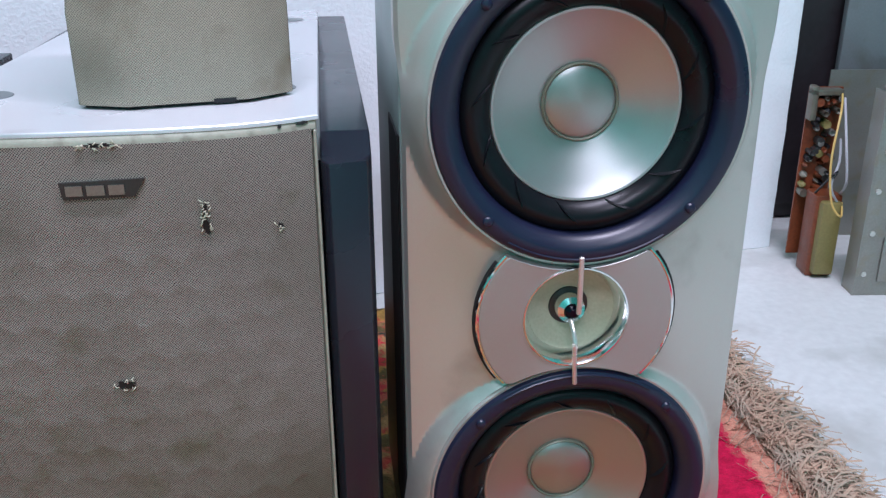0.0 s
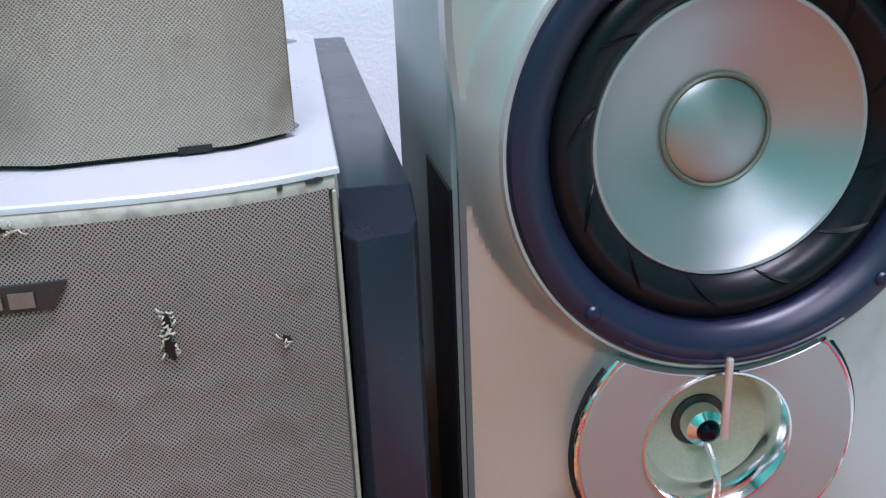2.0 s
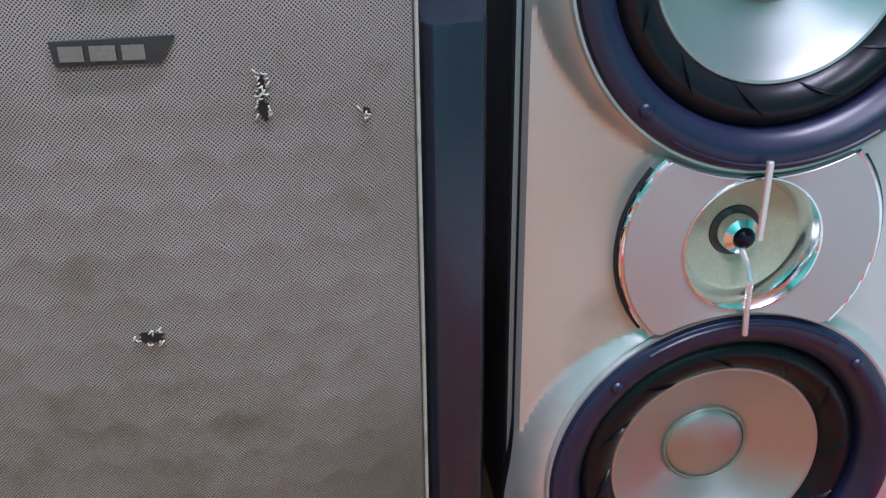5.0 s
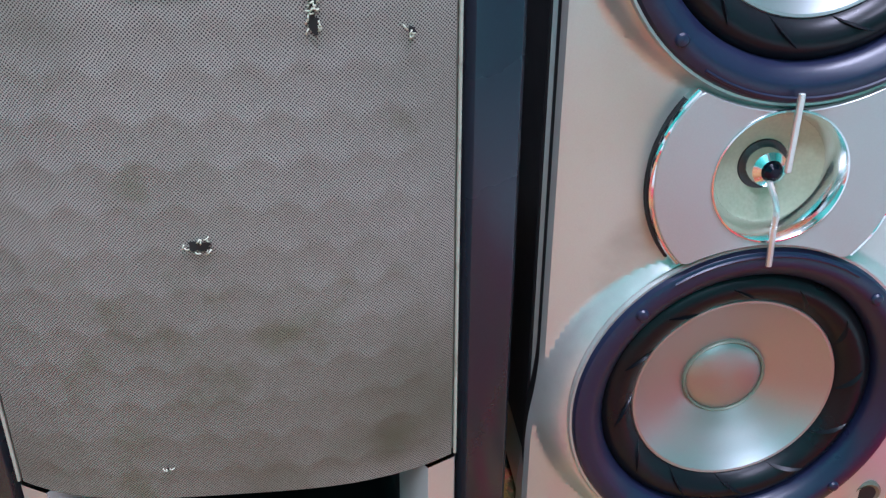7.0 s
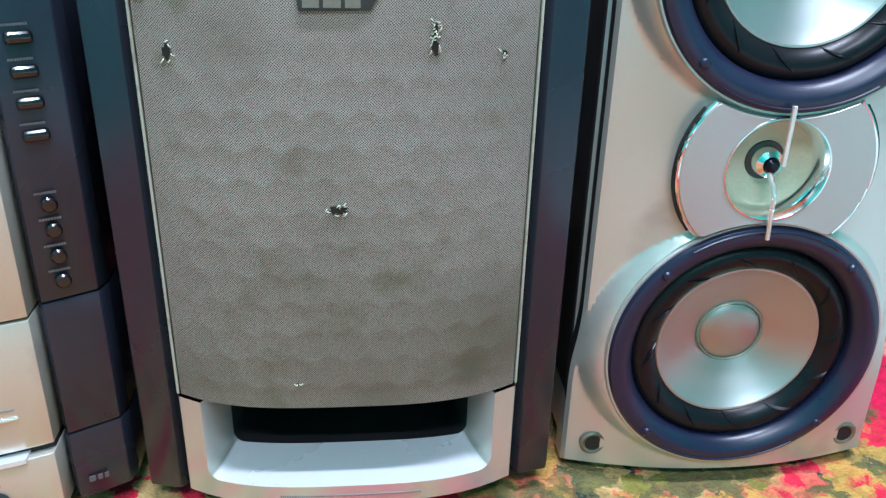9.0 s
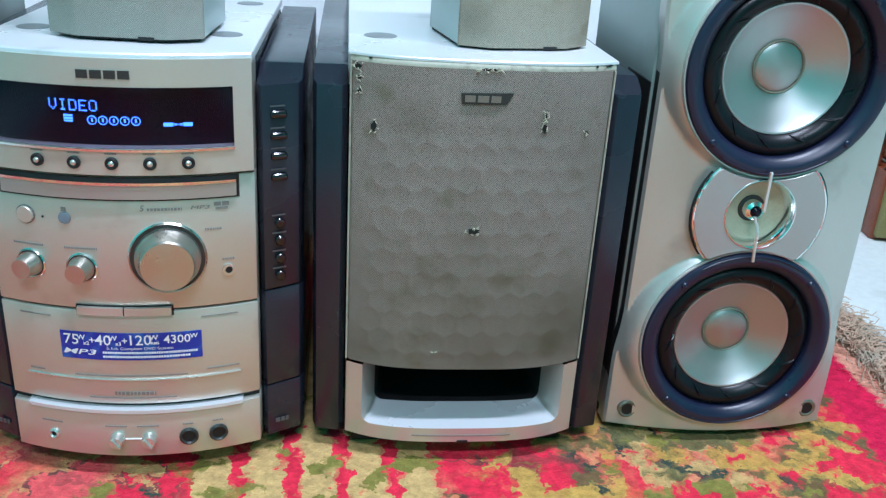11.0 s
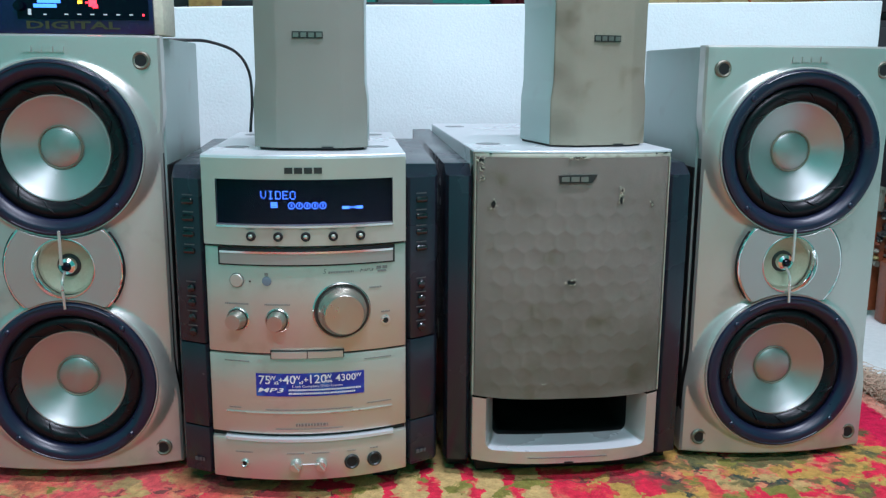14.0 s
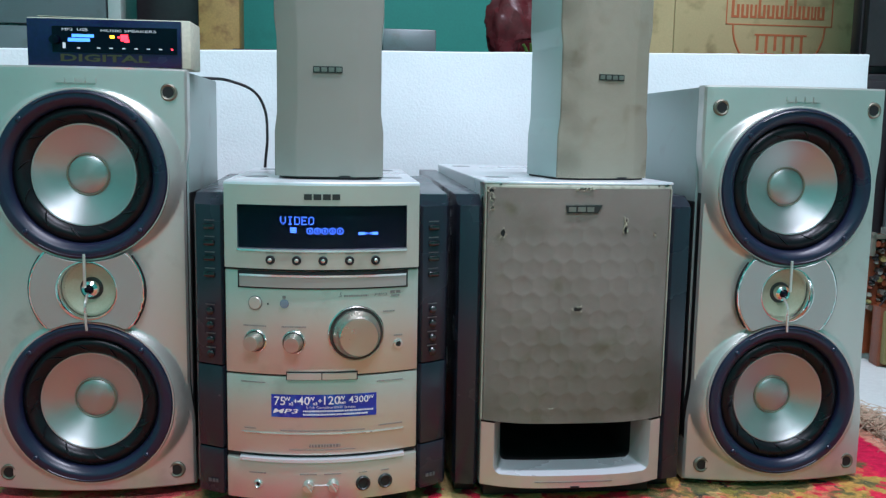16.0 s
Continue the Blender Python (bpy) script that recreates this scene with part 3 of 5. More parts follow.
def woofer(parent, zc, spin, off):
    """Flat navy ring with a rounded inner slope, a broad rubber roll and a shallow spun cone."""
    ring = [(0.0900, 0.004), (0.0900, -0.0350), (0.0888, -0.0372), (0.0872, -0.0380), (0.0818, -0.0384), (0.0804, -0.0379), (0.0784, -0.0365), (0.0762, -0.0346), (0.0744, -0.0326), (0.0732, -0.0300), (0.0728, -0.0255), (0.0728, 0.004)]
    w = part("woofer", lathe(ring, 0, zc, W_BACK, 96), RING, parent, "satin navy-black woofer with a silver cone")
    part("trim_ring", lathe([(0.0898, -0.0300), (0.0918, -0.0315), (0.0921, -0.0335), (0.0912, -0.0350), (0.0898, -0.0348)], 0, zc, W_BACK, 96, True), SILVER, w, "thin silver trim ring")

    def roll(u):
        return 0.0734 - 0.0184 * u, -0.0262 - 0.0064 * math.sin(math.pi * u) ** 0.8 + 0.0030 * u

    part("surround", lathe([roll(k / 16) for k in range(17)], 0, zc, W_BACK, 96), RUBBER, w, "black rubber roll surround")
    for k in range(12):
        a = 2 * math.pi * (k + 0.25) / 12 + spin
        bm = bmesh.new()
        rows = []
        for i in range(7):
            u = 0.97 - 0.62 * i / 6
            r, d = roll(u)
            b, half, lift = a + 0.24 * i / 6, 0.0019 * math.sin(math.pi * (i + 0.5) / 7), 0.0019 * math.sin(math.pi * (i + 0.3) / 7)
            t = half / r
            rows.append([bm.verts.new(((r + e) * math.cos(b + q * t), d + W_BACK - h, zc + (r + e) * math.sin(b + q * t))) for q, h, e in ((-1, -0.0003, 0), (-0.2, lift, 0), (1, -0.0003, 0))])
        for p, q in zip(rows, rows[1:]):
            for i in range(2):
                bm.faces.new((p[i], p[i + 1], q[i + 1], q[i]))
        bmesh.ops.recalc_face_normals(bm, faces=bm.faces[:])
        part("fin", bm, RUBBER, w)
    cone = [(0.0562, -0.0228), (0.0548, -0.0246), (0.0534, -0.0244)] + [(0.0534 - 0.0312 * k / 8, -0.0244 + 0.0150 * (k / 8) ** 0.80) for k in range(1, 9)]
    part("cone", lathe(cone, 0, zc, W_BACK, 96), ALU, w, "spun aluminium cone")
    part("cap_bead", lathe([(0.0230, -0.0085), (0.0228, -0.0112), (0.0220, -0.0120), (0.0212, -0.0112), (0.0210, -0.0085)], 0, zc, W_BACK, 64), BEAD, w)
    cap = [(0.0212 * math.cos(math.pi / 2 * k / 8), -0.0098 - 0.0040 * math.sin(math.pi / 2 * k / 8)) for k in range(9)]
    cap[-1] = (0.0, cap[-1][1])
    part("dust_cap", lathe(cap, 0, zc, W_BACK, 64), CAP, w, "domed grey aluminium dust cap")
    for k in range(4):
        a = math.pi / 4 + k * math.pi / 2 + 0.02
        part("screw", lathe([(0.0032, -0.0370), (0.0032, -0.0388), (0.0024, -0.0399), (0.0012, -0.0403), (0.0, -0.0404)], 0.0838 * math.cos(a), zc + 0.0838 * math.sin(a), W_BACK, 14), RING, w)
    for mid in (math.pi / 2, -math.pi / 2):
        pts = [(0.0868 * math.cos(mid + radians(4 * k)), -0.0380 + W_BACK, zc + 0.0868 * math.sin(mid + radians(4 * k))) for k in range(-8, 9)]
        part("rib", tube(pts, 0.0009, 6, 2), RING, w)
    w.matrix_local = pose(off, 0, 0)
    return w


def tower_speaker(x, y, rz, off, label, lift=0.0):
    t = thing("tower_speaker", x, y, lift, rz, label, "speaker", "pair of tower speakers")
    shift = 2.2 * off  # the tweeters sit nearer the inner flanks
    nx, nz = 100, 216
    bm = bmesh.new()
    z0 = 0.005
    zs = [z0 + (SP_TOP - z0) * k / nz for k in range(nz + 1)]
    grid = []
    for z in zs:
        h = baffle_half(z)
        row = []
        for i in range(nx + 1):
            px = -SP_HALF + 2 * SP_HALF * i / nx
            yy = baffle_front(px, z, off)
            e = min(SP_TOP - z, z - z0, SP_HALF - abs(px))
            if e < 0.003:
                yy += 0.003 - math.sqrt(max(0.0, 0.003 ** 2 - (0.003 - e) ** 2))
            row.append(bm.verts.new((px * h / SP_HALF, yy, z)))
        grid.append(row)
    for k in range(nz):
        for i in range(nx):
            cx, cz = -SP_HALF + 2 * SP_HALF * (i + 0.5) / nx, (zs[k] + zs[k + 1]) / 2
            if min(math.hypot(cx - off, cz - W_UP), math.hypot(cx - off, cz - W_LOW)) < 0.0850 or math.hypot(cx - shift, cz - TW) < 0.0305:
                continue
            bm.faces.new((grid[k][i], grid[k][i + 1], grid[k + 1][i + 1], grid[k + 1][i]))
    loop = grid[0] + [r[-1] for r in grid[1:-1]] + grid[-1][::-1] + [r[0] for r in grid[-2:0:-1]]
    back = [bm.verts.new((skirt_half(v.co.x, v.co.z), 0.0185, v.co.z)) for v in loop]
    for i in range(len(loop)):
        j = (i + 1) % len(loop)
        fc = bm.faces.new((loop[i], back[i], back[j], loop[j]))
        # black sides at mid height stand in for shade in the narrow gap
        if 0.055 < loop[i].co.z < 0.350 and abs(loop[i].co.x) > 0.098:
            fc.material_index = 1
    bmesh.ops.recalc_face_normals(bm, faces=bm.faces[:])
    part("baffle", bm, SILVER, t, "silver moulded front baffle").data.materials.append(BLACK)
    part("seam", box(-0.1000, 0.1000, 0.0175, 0.0205, 0.008, SP_TOP - 0.003), BLACK, t)
    out = [(-0.1070, 0.020), (0.1070, 0.020), (0.1075, 0.205), (0.100, 0.226), (-0.100, 0.226), (-0.1075, 0.205)]
    part("cabinet", prism(out, 0.005, SP_TOP - 0.001, 0.0025), CABINET, t, "grey-silver cabinet box")
    # thin black strips carry the gap's shade onto the cabinet sides
    for side in (-1, 1):
        part("side_shade", box(side * 0.1072 - 0.0008, side * 0.1072 + 0.0008, 0.0195, 0.085, 0.050, 0.338, 0.0006, 1), BLACK, t, "black strip standing in for shade beside the cabinet")
    for fx in (-0.08, 0.08):
        for fy in (0.02, 0.19):
            part("foot", lathe([(0.0, -0.004), (0.011, -0.004), (0.011, 0.004 + lift), (0.0, 0.004 + lift)], 0, 0, 0, 20), BLACK, t).matrix_local = pose(fx, fy, 0.002, 90)
    woofer(t, W_UP, 0.1, off)
    woofer(t, W_LOW, 0.35, off)
    # the tweeter's round plate, cut by the woofers
    bm = bmesh.new()
    rings, seg = [], 128
    for ring in range(5):
        row = []
        for i in range(seg):
            a = 2 * math.pi * i / seg
            lim = 0.0588
            for c in (W_UP - TW, W_LOW - TW):
                b = c * math.sin(a)
                disc = b * b - (c * c - 0.0926 ** 2)
                if disc > 0 and b - math.sqrt(disc) > 0:
                    lim = min(lim, b - math.sqrt(disc))
            r = (0.0308, 0.0318, lim - 0.0005, lim, lim)[ring]
            yy = (-0.020, -0.0330, -0.0335, -0.0332, -0.016)[ring] + T_BACK
            row.append(bm.verts.new((r * math.cos(a), yy, TW + r * math.sin(a))))
        rings.append(row)
    for a, b in zip(rings, rings[1:]):
        for i in range(seg):
            j = (i + 1) % seg
            bm.faces.new((a[i], a[j], b[j], b[i]))
    bmesh.ops.recalc_face_normals(bm, faces=bm.faces[:])
    tw = part("tweeter", bm, PLATE, t, "round satin silver tweeter plate")
    tw.matrix_local = pose(shift, 0, 0)
    for side in (0, math.pi):
        pts = [(0.0595 * math.cos(side + a), -0.0318 + T_BACK, TW + 0.0595 * math.sin(side + a)) for a in [radians(-44 + 8 * k) for k in range(12)]]
        part("chrome_arc", tube(pts, 0.0014, 8, 2), CHROME, tw, "thin chrome edge")
        pts = [(0.0614 * math.cos(side + a), -0.0300 + T_BACK, TW + 0.0614 * math.sin(side + a)) for a in [radians(-38 + 7 * k) for k in range(12)]]
        part("edge_gap", tube(pts, 0.0011, 6, 2), BLACK, tw)
    part("horn", lathe([(0.0326, -0.0325), (0.0322, -0.0338), (0.0314, -0.0339), (0.0298, -0.0315), (0.0278, -0.0262), (0.0264, -0.0195)], 0, TW, T_BACK, 80), CHROME, tw, "chrome horn ring")
    part("tweeter_cone", lathe([(0.0268, -0.0215), (0.0252, -0.0206), (0.0180, -0.0170), (0.0110, -0.0138), (0.0, -0.0125)], 0, TW, T_BACK, 64), TW_CONE, tw, "greenish cream paper cone")
    # a dark ring imitates the plug's shade on the cone
    part("plug_shade", lathe([(0.0124, -0.0146), (0.0120, -0.0152), (0.0094, -0.0150)], 0, TW, T_BACK, 48), BADGE, tw, "dark ring standing in for the shade round the plug")
    part("phase_plug", lathe([(0.0098, -0.0010), (0.0098, -0.0170), (0.0085, -0.0225), (0.0052, -0.0245)], 0, TW, T_BACK, 40), CHROME, tw, "chrome plug")
    part("plug_tip", lathe([(0.0054, -0.0235), (0.0045, -0.0262), (0.0024, -0.0278), (0.0, -0.0280)], 0, TW, T_BACK, 32), GLOSS, tw)
    part("strut", box(-0.0015, 0.0015, -0.0290, -0.0265, TW + 0.0045, W_UP - 0.0830, 0.0006, 1), STEELPIN, tw, "steel strut")
    part("strut", tube([(-0.001, -0.0150, TW - 0.0045), (-0.001, -0.0260, TW - 0.013), (-0.001, -0.0270, TW - 0.024), (0.0, -0.0270, W_LOW + 0.0840)], 0.0015, 8, 5), STEELPIN, tw, "bent steel strut")
    for sx in (-0.0915, 0.0915):
        for sz in (0.447, 0.025):
            y0 = baffle_front(sx, sz, off)
            s = part("grille_socket", lathe([(0.0094, 0.003), (0.0094, -0.0012), (0.0078, -0.0022), (0.0056, -0.0012), (0.0050, 0.002)], sx, sz, y0, 28), BRASS, t, "aged metal grille socket")
            part("socket_hole", lathe([(0.0060, -0.0016), (0.0, -0.0013)], sx, sz, y0, 20), BLACK, s)
    f = lambda px: baffle_front(px, 0.4545, off) - 0.0003
    part("badge", bars([(-0.0205 + 0.0105 * k, -0.0205 + 0.0105 * k + 0.0085, 0.4545, 0.4600) for k in range(4)], f, 0.0018), SILVER, t, "embossed silver maker's mark")
    return t


tower_speaker(0.1470, 0.483, 0.0, -0.0030, "tall silver two-woofer speaker with chrome tweeter on the rug")
tower_speaker(-0.6494, 0.5003, -1.5, 0.0020, "tall silver two-woofer speaker carrying a small boxed amplifier", 0.004)


# ---- subwoofer ----
def dark_flank(parent, side, inner, outer, front_in, front_out, depth, top, splits=()):
    """A charcoal side piece with a chamfered front and a sloped shoulder."""
    made = []
    cuts = [0.015, *splits, top]
    for a, b in zip(cuts, cuts[1:]):
        out = [(side * inner, front_in + 0.006), (side * (inner + 0.0045), front_in), (side * (outer - 0.003), front_out - 0.010), (side * outer, front_out), (side * outer, depth), (side * inner, depth)]
        bm = prism(out, a + 0.0006, b - 0.0006)
        if b == top:
            bmesh.ops.bisect_plane(bm, geom=bm.verts[:] + bm.edges[:] + bm.faces[:], plane_co=(0, front_out + 0.016, 0), plane_no=(0, 1, 0))
            for v in bm.verts:
                if v.co.z > a + 0.01:
                    if v.co.y < front_out + 0.010:
                        v.co.z = top - 0.011
                    elif v.co.y > front_out + 0.1:
                        v.co.z = top + 0.006
        bmesh.ops.bevel(bm, geom=bm.edges[:], offset=0.0012, segments=2, affect="EDGES", profile=0.5)
        made.append(part("side_panel", bm, DARK, parent, "charcoal plastic side panel"))
    return made


sub = thing("subwoofer", -0.1118, 0.455, 0.0, 0.0, "silver subwoofer with dented torn khaki mesh grille", "subwoofer")
SUB_HALF = 0.1043


def sub_front(x, z=0.2):
    return -0.020 * (1 - min(1.0, abs(x / SUB_HALF)) ** 3.2)


def dented(x, z):
    """Rows of shallow scalloped dents in the mesh."""
    pitch, rise = 0.0215, 0.0186
    best = 1.0
    row = round((z - 0.10) / rise)
    for r in (row - 1, row, row + 1):
        off = 0.5 * pitch if r % 2 else 0.0
        cx = off + pitch * round((x - off) / pitch)
        best = min(best, math.hypot(x - cx, z - 0.10 - r * rise))
    fade = min(1, max(0, (0.325 - z) / 0.02)) * min(1, max(0, (SUB_HALF - 0.006 - abs(x)) / 0.012)) * min(1, (z - 0.093) / 0.01)
    d = 0.0005 * max(0.0, 1 - (best / 0.0108) ** 3)
    return sub_front(x) + fade * d * (0.95 + 0.3 * noise.noise(Vector((x * 25, z * 25, 2)))) + 0.0004 * noise.noise(Vector((x * 22, 5, z * 22)))


bm = sheet(-SUB_HALF + 0.0015, SUB_HALF - 0.0015, 0.0935, 0.3557, dented, 0.006, 150, 180)
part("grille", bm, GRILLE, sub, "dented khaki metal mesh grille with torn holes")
part("grille_frame", sheet(-SUB_HALF - 0.0010, SUB_HALF + 0.0010, 0.0930, 0.3600, lambda x, z: sub_front(x) + 0.0045, 0.010, 40), RIM, sub, "yellowed cream rim of the grille")
part("grille_rim", sheet(-SUB_HALF - 0.0008, SUB_HALF + 0.0008, 0.3552, 0.3604, lambda x, z: sub_front(x) + 0.0002 + 4 * max(0, z - 0.3575) ** 1.0 * 0.15, 0.006, 40, 3), RIM, sub, "plain cream upper edge of the grille")
for side in (-1, 1):
    part("grille_rim", box(side * (SUB_HALF + 0.0003) - 0.0008, side * (SUB_HALF + 0.0003) + 0.0007, -0.0016, 0.0060, 0.0935, 0.3550, 0.0006, 1), RIM, sub, "cream side edge of the grille")


rnd = random.Random(5)
for px, wd in ((0.0985, 0.0050), (0.0870, 0.0022), (-0.0900, 0.0030)):
    bm = bmesh.new()
    ring = [(px + wd * (0.5 + rnd.uniform(-0.15, 0.2)) * math.cos(2 * math.pi * k / 9), 0.3592 + 0.0009 * (1 + rnd.uniform(-0.4, 0.3)) * math.sin(2 * math.pi * k / 9)) for k in range(9)]
    bm.faces.new([bm.verts.new((qx, sub_front(qx) - 0.0003, qz)) for qx, qz in ring])
    ex = bmesh.ops.extrude_face_region(bm, geom=bm.faces[:])
    for v in ex["geom"]:
        if isinstance(v, bmesh.types.BMVert):
            v.co.y += 0.002
    bmesh.ops.recalc_face_normals(bm, faces=bm.faces[:])
    part("edge_chip", bm, BADGE, sub, "dark chip in the cream rim")


def torn_hole(cx, cz, w, h, seed, threads=10):
    rnd = random.Random(seed)
    bm = bmesh.new()
    ring = []
    n = 18
    for k in range(n):
        a = 2 * math.pi * k / n
        r = 1 + rnd.uniform(-0.32, 0.28)
        px, pz = cx + w / 2 * r * math.cos(a), cz + h / 2 * r * math.sin(a)
        ring.append(bm.verts.new((px, dented(px, pz) - 0.0009, pz)))
    mid = bm.verts.new((cx, dented(cx, cz) - 0.0008, cz))
    for k in range(n):
        bm.faces.new((mid, ring[k], ring[(k + 1) % n]))
    bmesh.ops.recalc_face_normals(bm, faces=bm.faces[:])
    hole = part("torn_hole", bm, BLACK, sub, "small torn hole in the mesh")
    bm = bmesh.new()
    for k in range(threads):
        a = rnd.uniform(0, 2 * math.pi)
        px, pz = cx + w * 0.6 * math.cos(a), cz + h * 0.6 * math.sin(a)
        qx, qz = px + rnd.uniform(-0.0022, 0.0022), pz + rnd.uniform(-0.0022, 0.0022)
        y = dented(px, pz)
        merge(bm, tube([(px, y - 0.0006, pz), ((px + qx) / 2, y - 0.0018, (pz + qz) / 2), (qx, y - 0.0008, qz)], 0.00035, 5, 2))
    tagged(part("frayed_wire", bm, CREAM, hole), "frayed ends of the torn mesh", "", "", "stuff")


torn_hole(-0.0035, 0.2235, 0.0100, 0.0048, 1)
torn_hole(0.0475, 0.3115, 0.0034, 0.0085, 2, 14)
torn_hole(0.0475, 0.3205, 0.0026, 0.0060, 3, 12)
torn_hole(0.0845, 0.3065, 0.0030, 0.0034, 4, 5)
torn_hole(-0.0865, 0.3060, 0.0040, 0.0085, 5, 5)
torn_hole(-0.0995, 0.3520, 0.0050, 0.0045, 6, 12)
torn_hole(-0.0985, 0.3440, 0.0030, 0.0050, 7, 10)
torn_hole(-0.0980, 0.3330, 0.0032, 0.0040, 8, 10)
torn_hole(0.0005, 0.3558, 0.0150, 0.0022, 9, 22)
torn_hole(-0.0300, 0.1110, 0.0014, 0.0016, 10, 3)
# the maker's plate with a missing last letter
f = lambda px: sub_front(px)
bm = bmesh.new()
for px, pz in ((-0.0205, 0.3375), (0.0205, 0.3385), (0.0150, 0.3295), (-0.0195, 0.3290)):
    bm.verts.new((px, f(px) - 0.0016, pz))
bm.faces.new(bm.verts[:])
ex = bmesh.ops.extrude_face_region(bm, geom=bm.faces[:])
for v in ex["geom"]:
    if isinstance(v, bmesh.types.BMVert):
        v.co.y += 0.003
bmesh.ops.recalc_face_normals(bm, faces=bm.faces[:])
plate = part("badge", bm, BADGE, sub, "dark broken maker's plate")
part("badge_mark", bars([(-0.0175, -0.0095, 0.3310, 0.3360), (-0.0075, 0.0010, 0.3310, 0.3360), (0.0030, 0.0105, 0.3310, 0.3360)], lambda px: f(px) - 0.0018, 0.0008), EMBOSS, plate, "three metal blocks of a worn mark")


def sub_port():
    """The lower front with its slot, whose floor and cheeks flare smoothly into the dark."""
    hx, z0, z1 = SUB_HALF + 0.0005, 0.0180, 0.0915
    fy = lambda x: sub_front(x) - 0.001

    def mouth(half, low, r):
        """The slot's edge from its upper left end round the floor to its upper right end."""
        left = [(-half, z1 - (z1 - low - r) * k / 5) for k in range(5)]
        left += [(-half + r - r * math.cos(math.pi / 2 * k / 6), low + r - r * math.sin(math.pi / 2 * k / 6)) for k in range(7)]
        mid = [((-half + r) * (1 - k / 9), low) for k in range(1, 9)]
        left += mid
        return left + [(0.0, low)] + [(-x, z) for x, z in left[::-1]]

    bm = bmesh.new()
    edge = mouth(0.0905, 0.0330, 0.0085)
    n = len(edge)
    outer = []
    for i, (x, z) in enumerate(edge):
        if i < 5:
            outer.append((-hx, z))
        elif i < n - 5:
            outer.append((max(-hx, min(hx, x * hx / 0.0905)) if 11 <= i < n - 11 else math.copysign(hx, x), z0 if 8 <= i < n - 8 else z - (0.0330 - z0) * (1 - abs((z - 0.0330) / 0.0085)) ** 2))
        else:
            outer.append((hx, z))
    rows = [[bm.verts.new((x, 0.030, z)) for x, z in outer], [bm.verts.new((x, fy(x) + 0.0012, z)) for x, z in outer],
            [bm.verts.new((x * 0.994, fy(x), z + (0.0008 if z < 0.025 else 0))) for x, z in outer], [bm.verts.new((x, fy(x), z)) for x, z in edge]]
    for k in range(1, 13):
        u = k / 12
        ease = 1 - (1 - u) ** 2.2
        rows.append([bm.verts.new((x * (1 - 0.20 * ease), fy(x) * (1 - u) ** 1.5 + 0.0012 + 0.080 * u ** 1.3, z + (0.0060 * ease) * (z1 - z) / (z1 - 0.0330))) for x, z in edge])
    rows.append([bm.verts.new((v.co.x * 0.96, 0.150, v.co.z)) for v in rows[-1]])
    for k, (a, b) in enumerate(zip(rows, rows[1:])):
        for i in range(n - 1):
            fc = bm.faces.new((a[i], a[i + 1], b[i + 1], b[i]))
            # black tunnel paint deepens the inner shade; paler silver stands for the lit floor
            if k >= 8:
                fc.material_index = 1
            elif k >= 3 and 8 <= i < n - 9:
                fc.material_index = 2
    bmesh.ops.recalc_face_normals(bm, faces=bm.faces[:])
    return bm


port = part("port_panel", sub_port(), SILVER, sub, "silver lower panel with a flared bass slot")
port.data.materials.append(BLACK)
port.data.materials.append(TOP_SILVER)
# black back and roof help to shade the slot's inside
part("slot_depth", box(-0.075, 0.075, 0.149, 0.152, 0.030, 0.0915), BLACK, port, "black back wall put in for the shade inside the slot", False)
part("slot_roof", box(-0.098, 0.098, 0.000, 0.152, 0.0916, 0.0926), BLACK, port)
# the plinth's black carries the shade under the front panel
part("plinth", box(-0.0985, 0.0985, 0.012, 0.150, -0.0015, 0.0190, 0.002), BLACK, sub, "recessed plinth, black for the shade below the panel")
part("print", word_bars(-0.045, 0.045, 0.0255, 0.0012, 3, sub_front, 0.0016), PRINT, port)
part("chip", bars([(-0.004, 0.006, 0.0182, 0.0205)], sub_front, 0.0016), BLACK, port)
out = [(-0.107, 0.030), (0.107, 0.030), (0.107, 0.480), (-0.107, 0.480)]
part("cabinet_base", prism([(-0.107, 0.155), (0.107, 0.155), (0.107, 0.480), (-0.107, 0.480)], 0.014, 0.0899), DARK, sub)
part("cabinet", prism(out, 0.0900, 0.345, 0.002), DARK, sub, "charcoal cabinet")


def curved_lid(half, z0, z1, depth, front):
    n = 24
    out = [(-half + 2 * half * k / n, front(-half + 2 * half * k / n)) for k in range(n + 1)] + [(half, depth), (-half, depth)]
    bm = prism(out, z0, z1)
    bmesh.ops.bevel(bm, geom=[e for e in bm.edges if abs(e.verts[0].co.z - e.verts[1].co.z) < 1e-5 and e.verts[0].co.z > z0 + 1e-4], offset=min(0.003, 0.6 * (z1 - z0)), segments=3, affect="EDGES", profile=0.5)
    return bm


lid = part("lid", curved_lid(0.107, 0.3600, 0.3626, 0.480, lambda x: sub_front(x * 0.985) + 0.0012), TOP_SILVER, sub, "satin silver lid")
part("lid_side", box(-0.1068, 0.1068, 0.030, 0.479, 0.330, 0.3601), TOP_SILVER, lid)
for fx in (-0.080, 0.080):
    for fy in (0.075, 0.40):
        part("foot_dimple", lathe([(0.0, -0.0003), (0.0135, -0.0003), (0.0150, 0.0008), (0.0150, 0.002), (0.0, 0.002)], 0, 0, 0, 32), STEEL, lid).matrix_local = pose(fx, fy, 0.3628, -90)
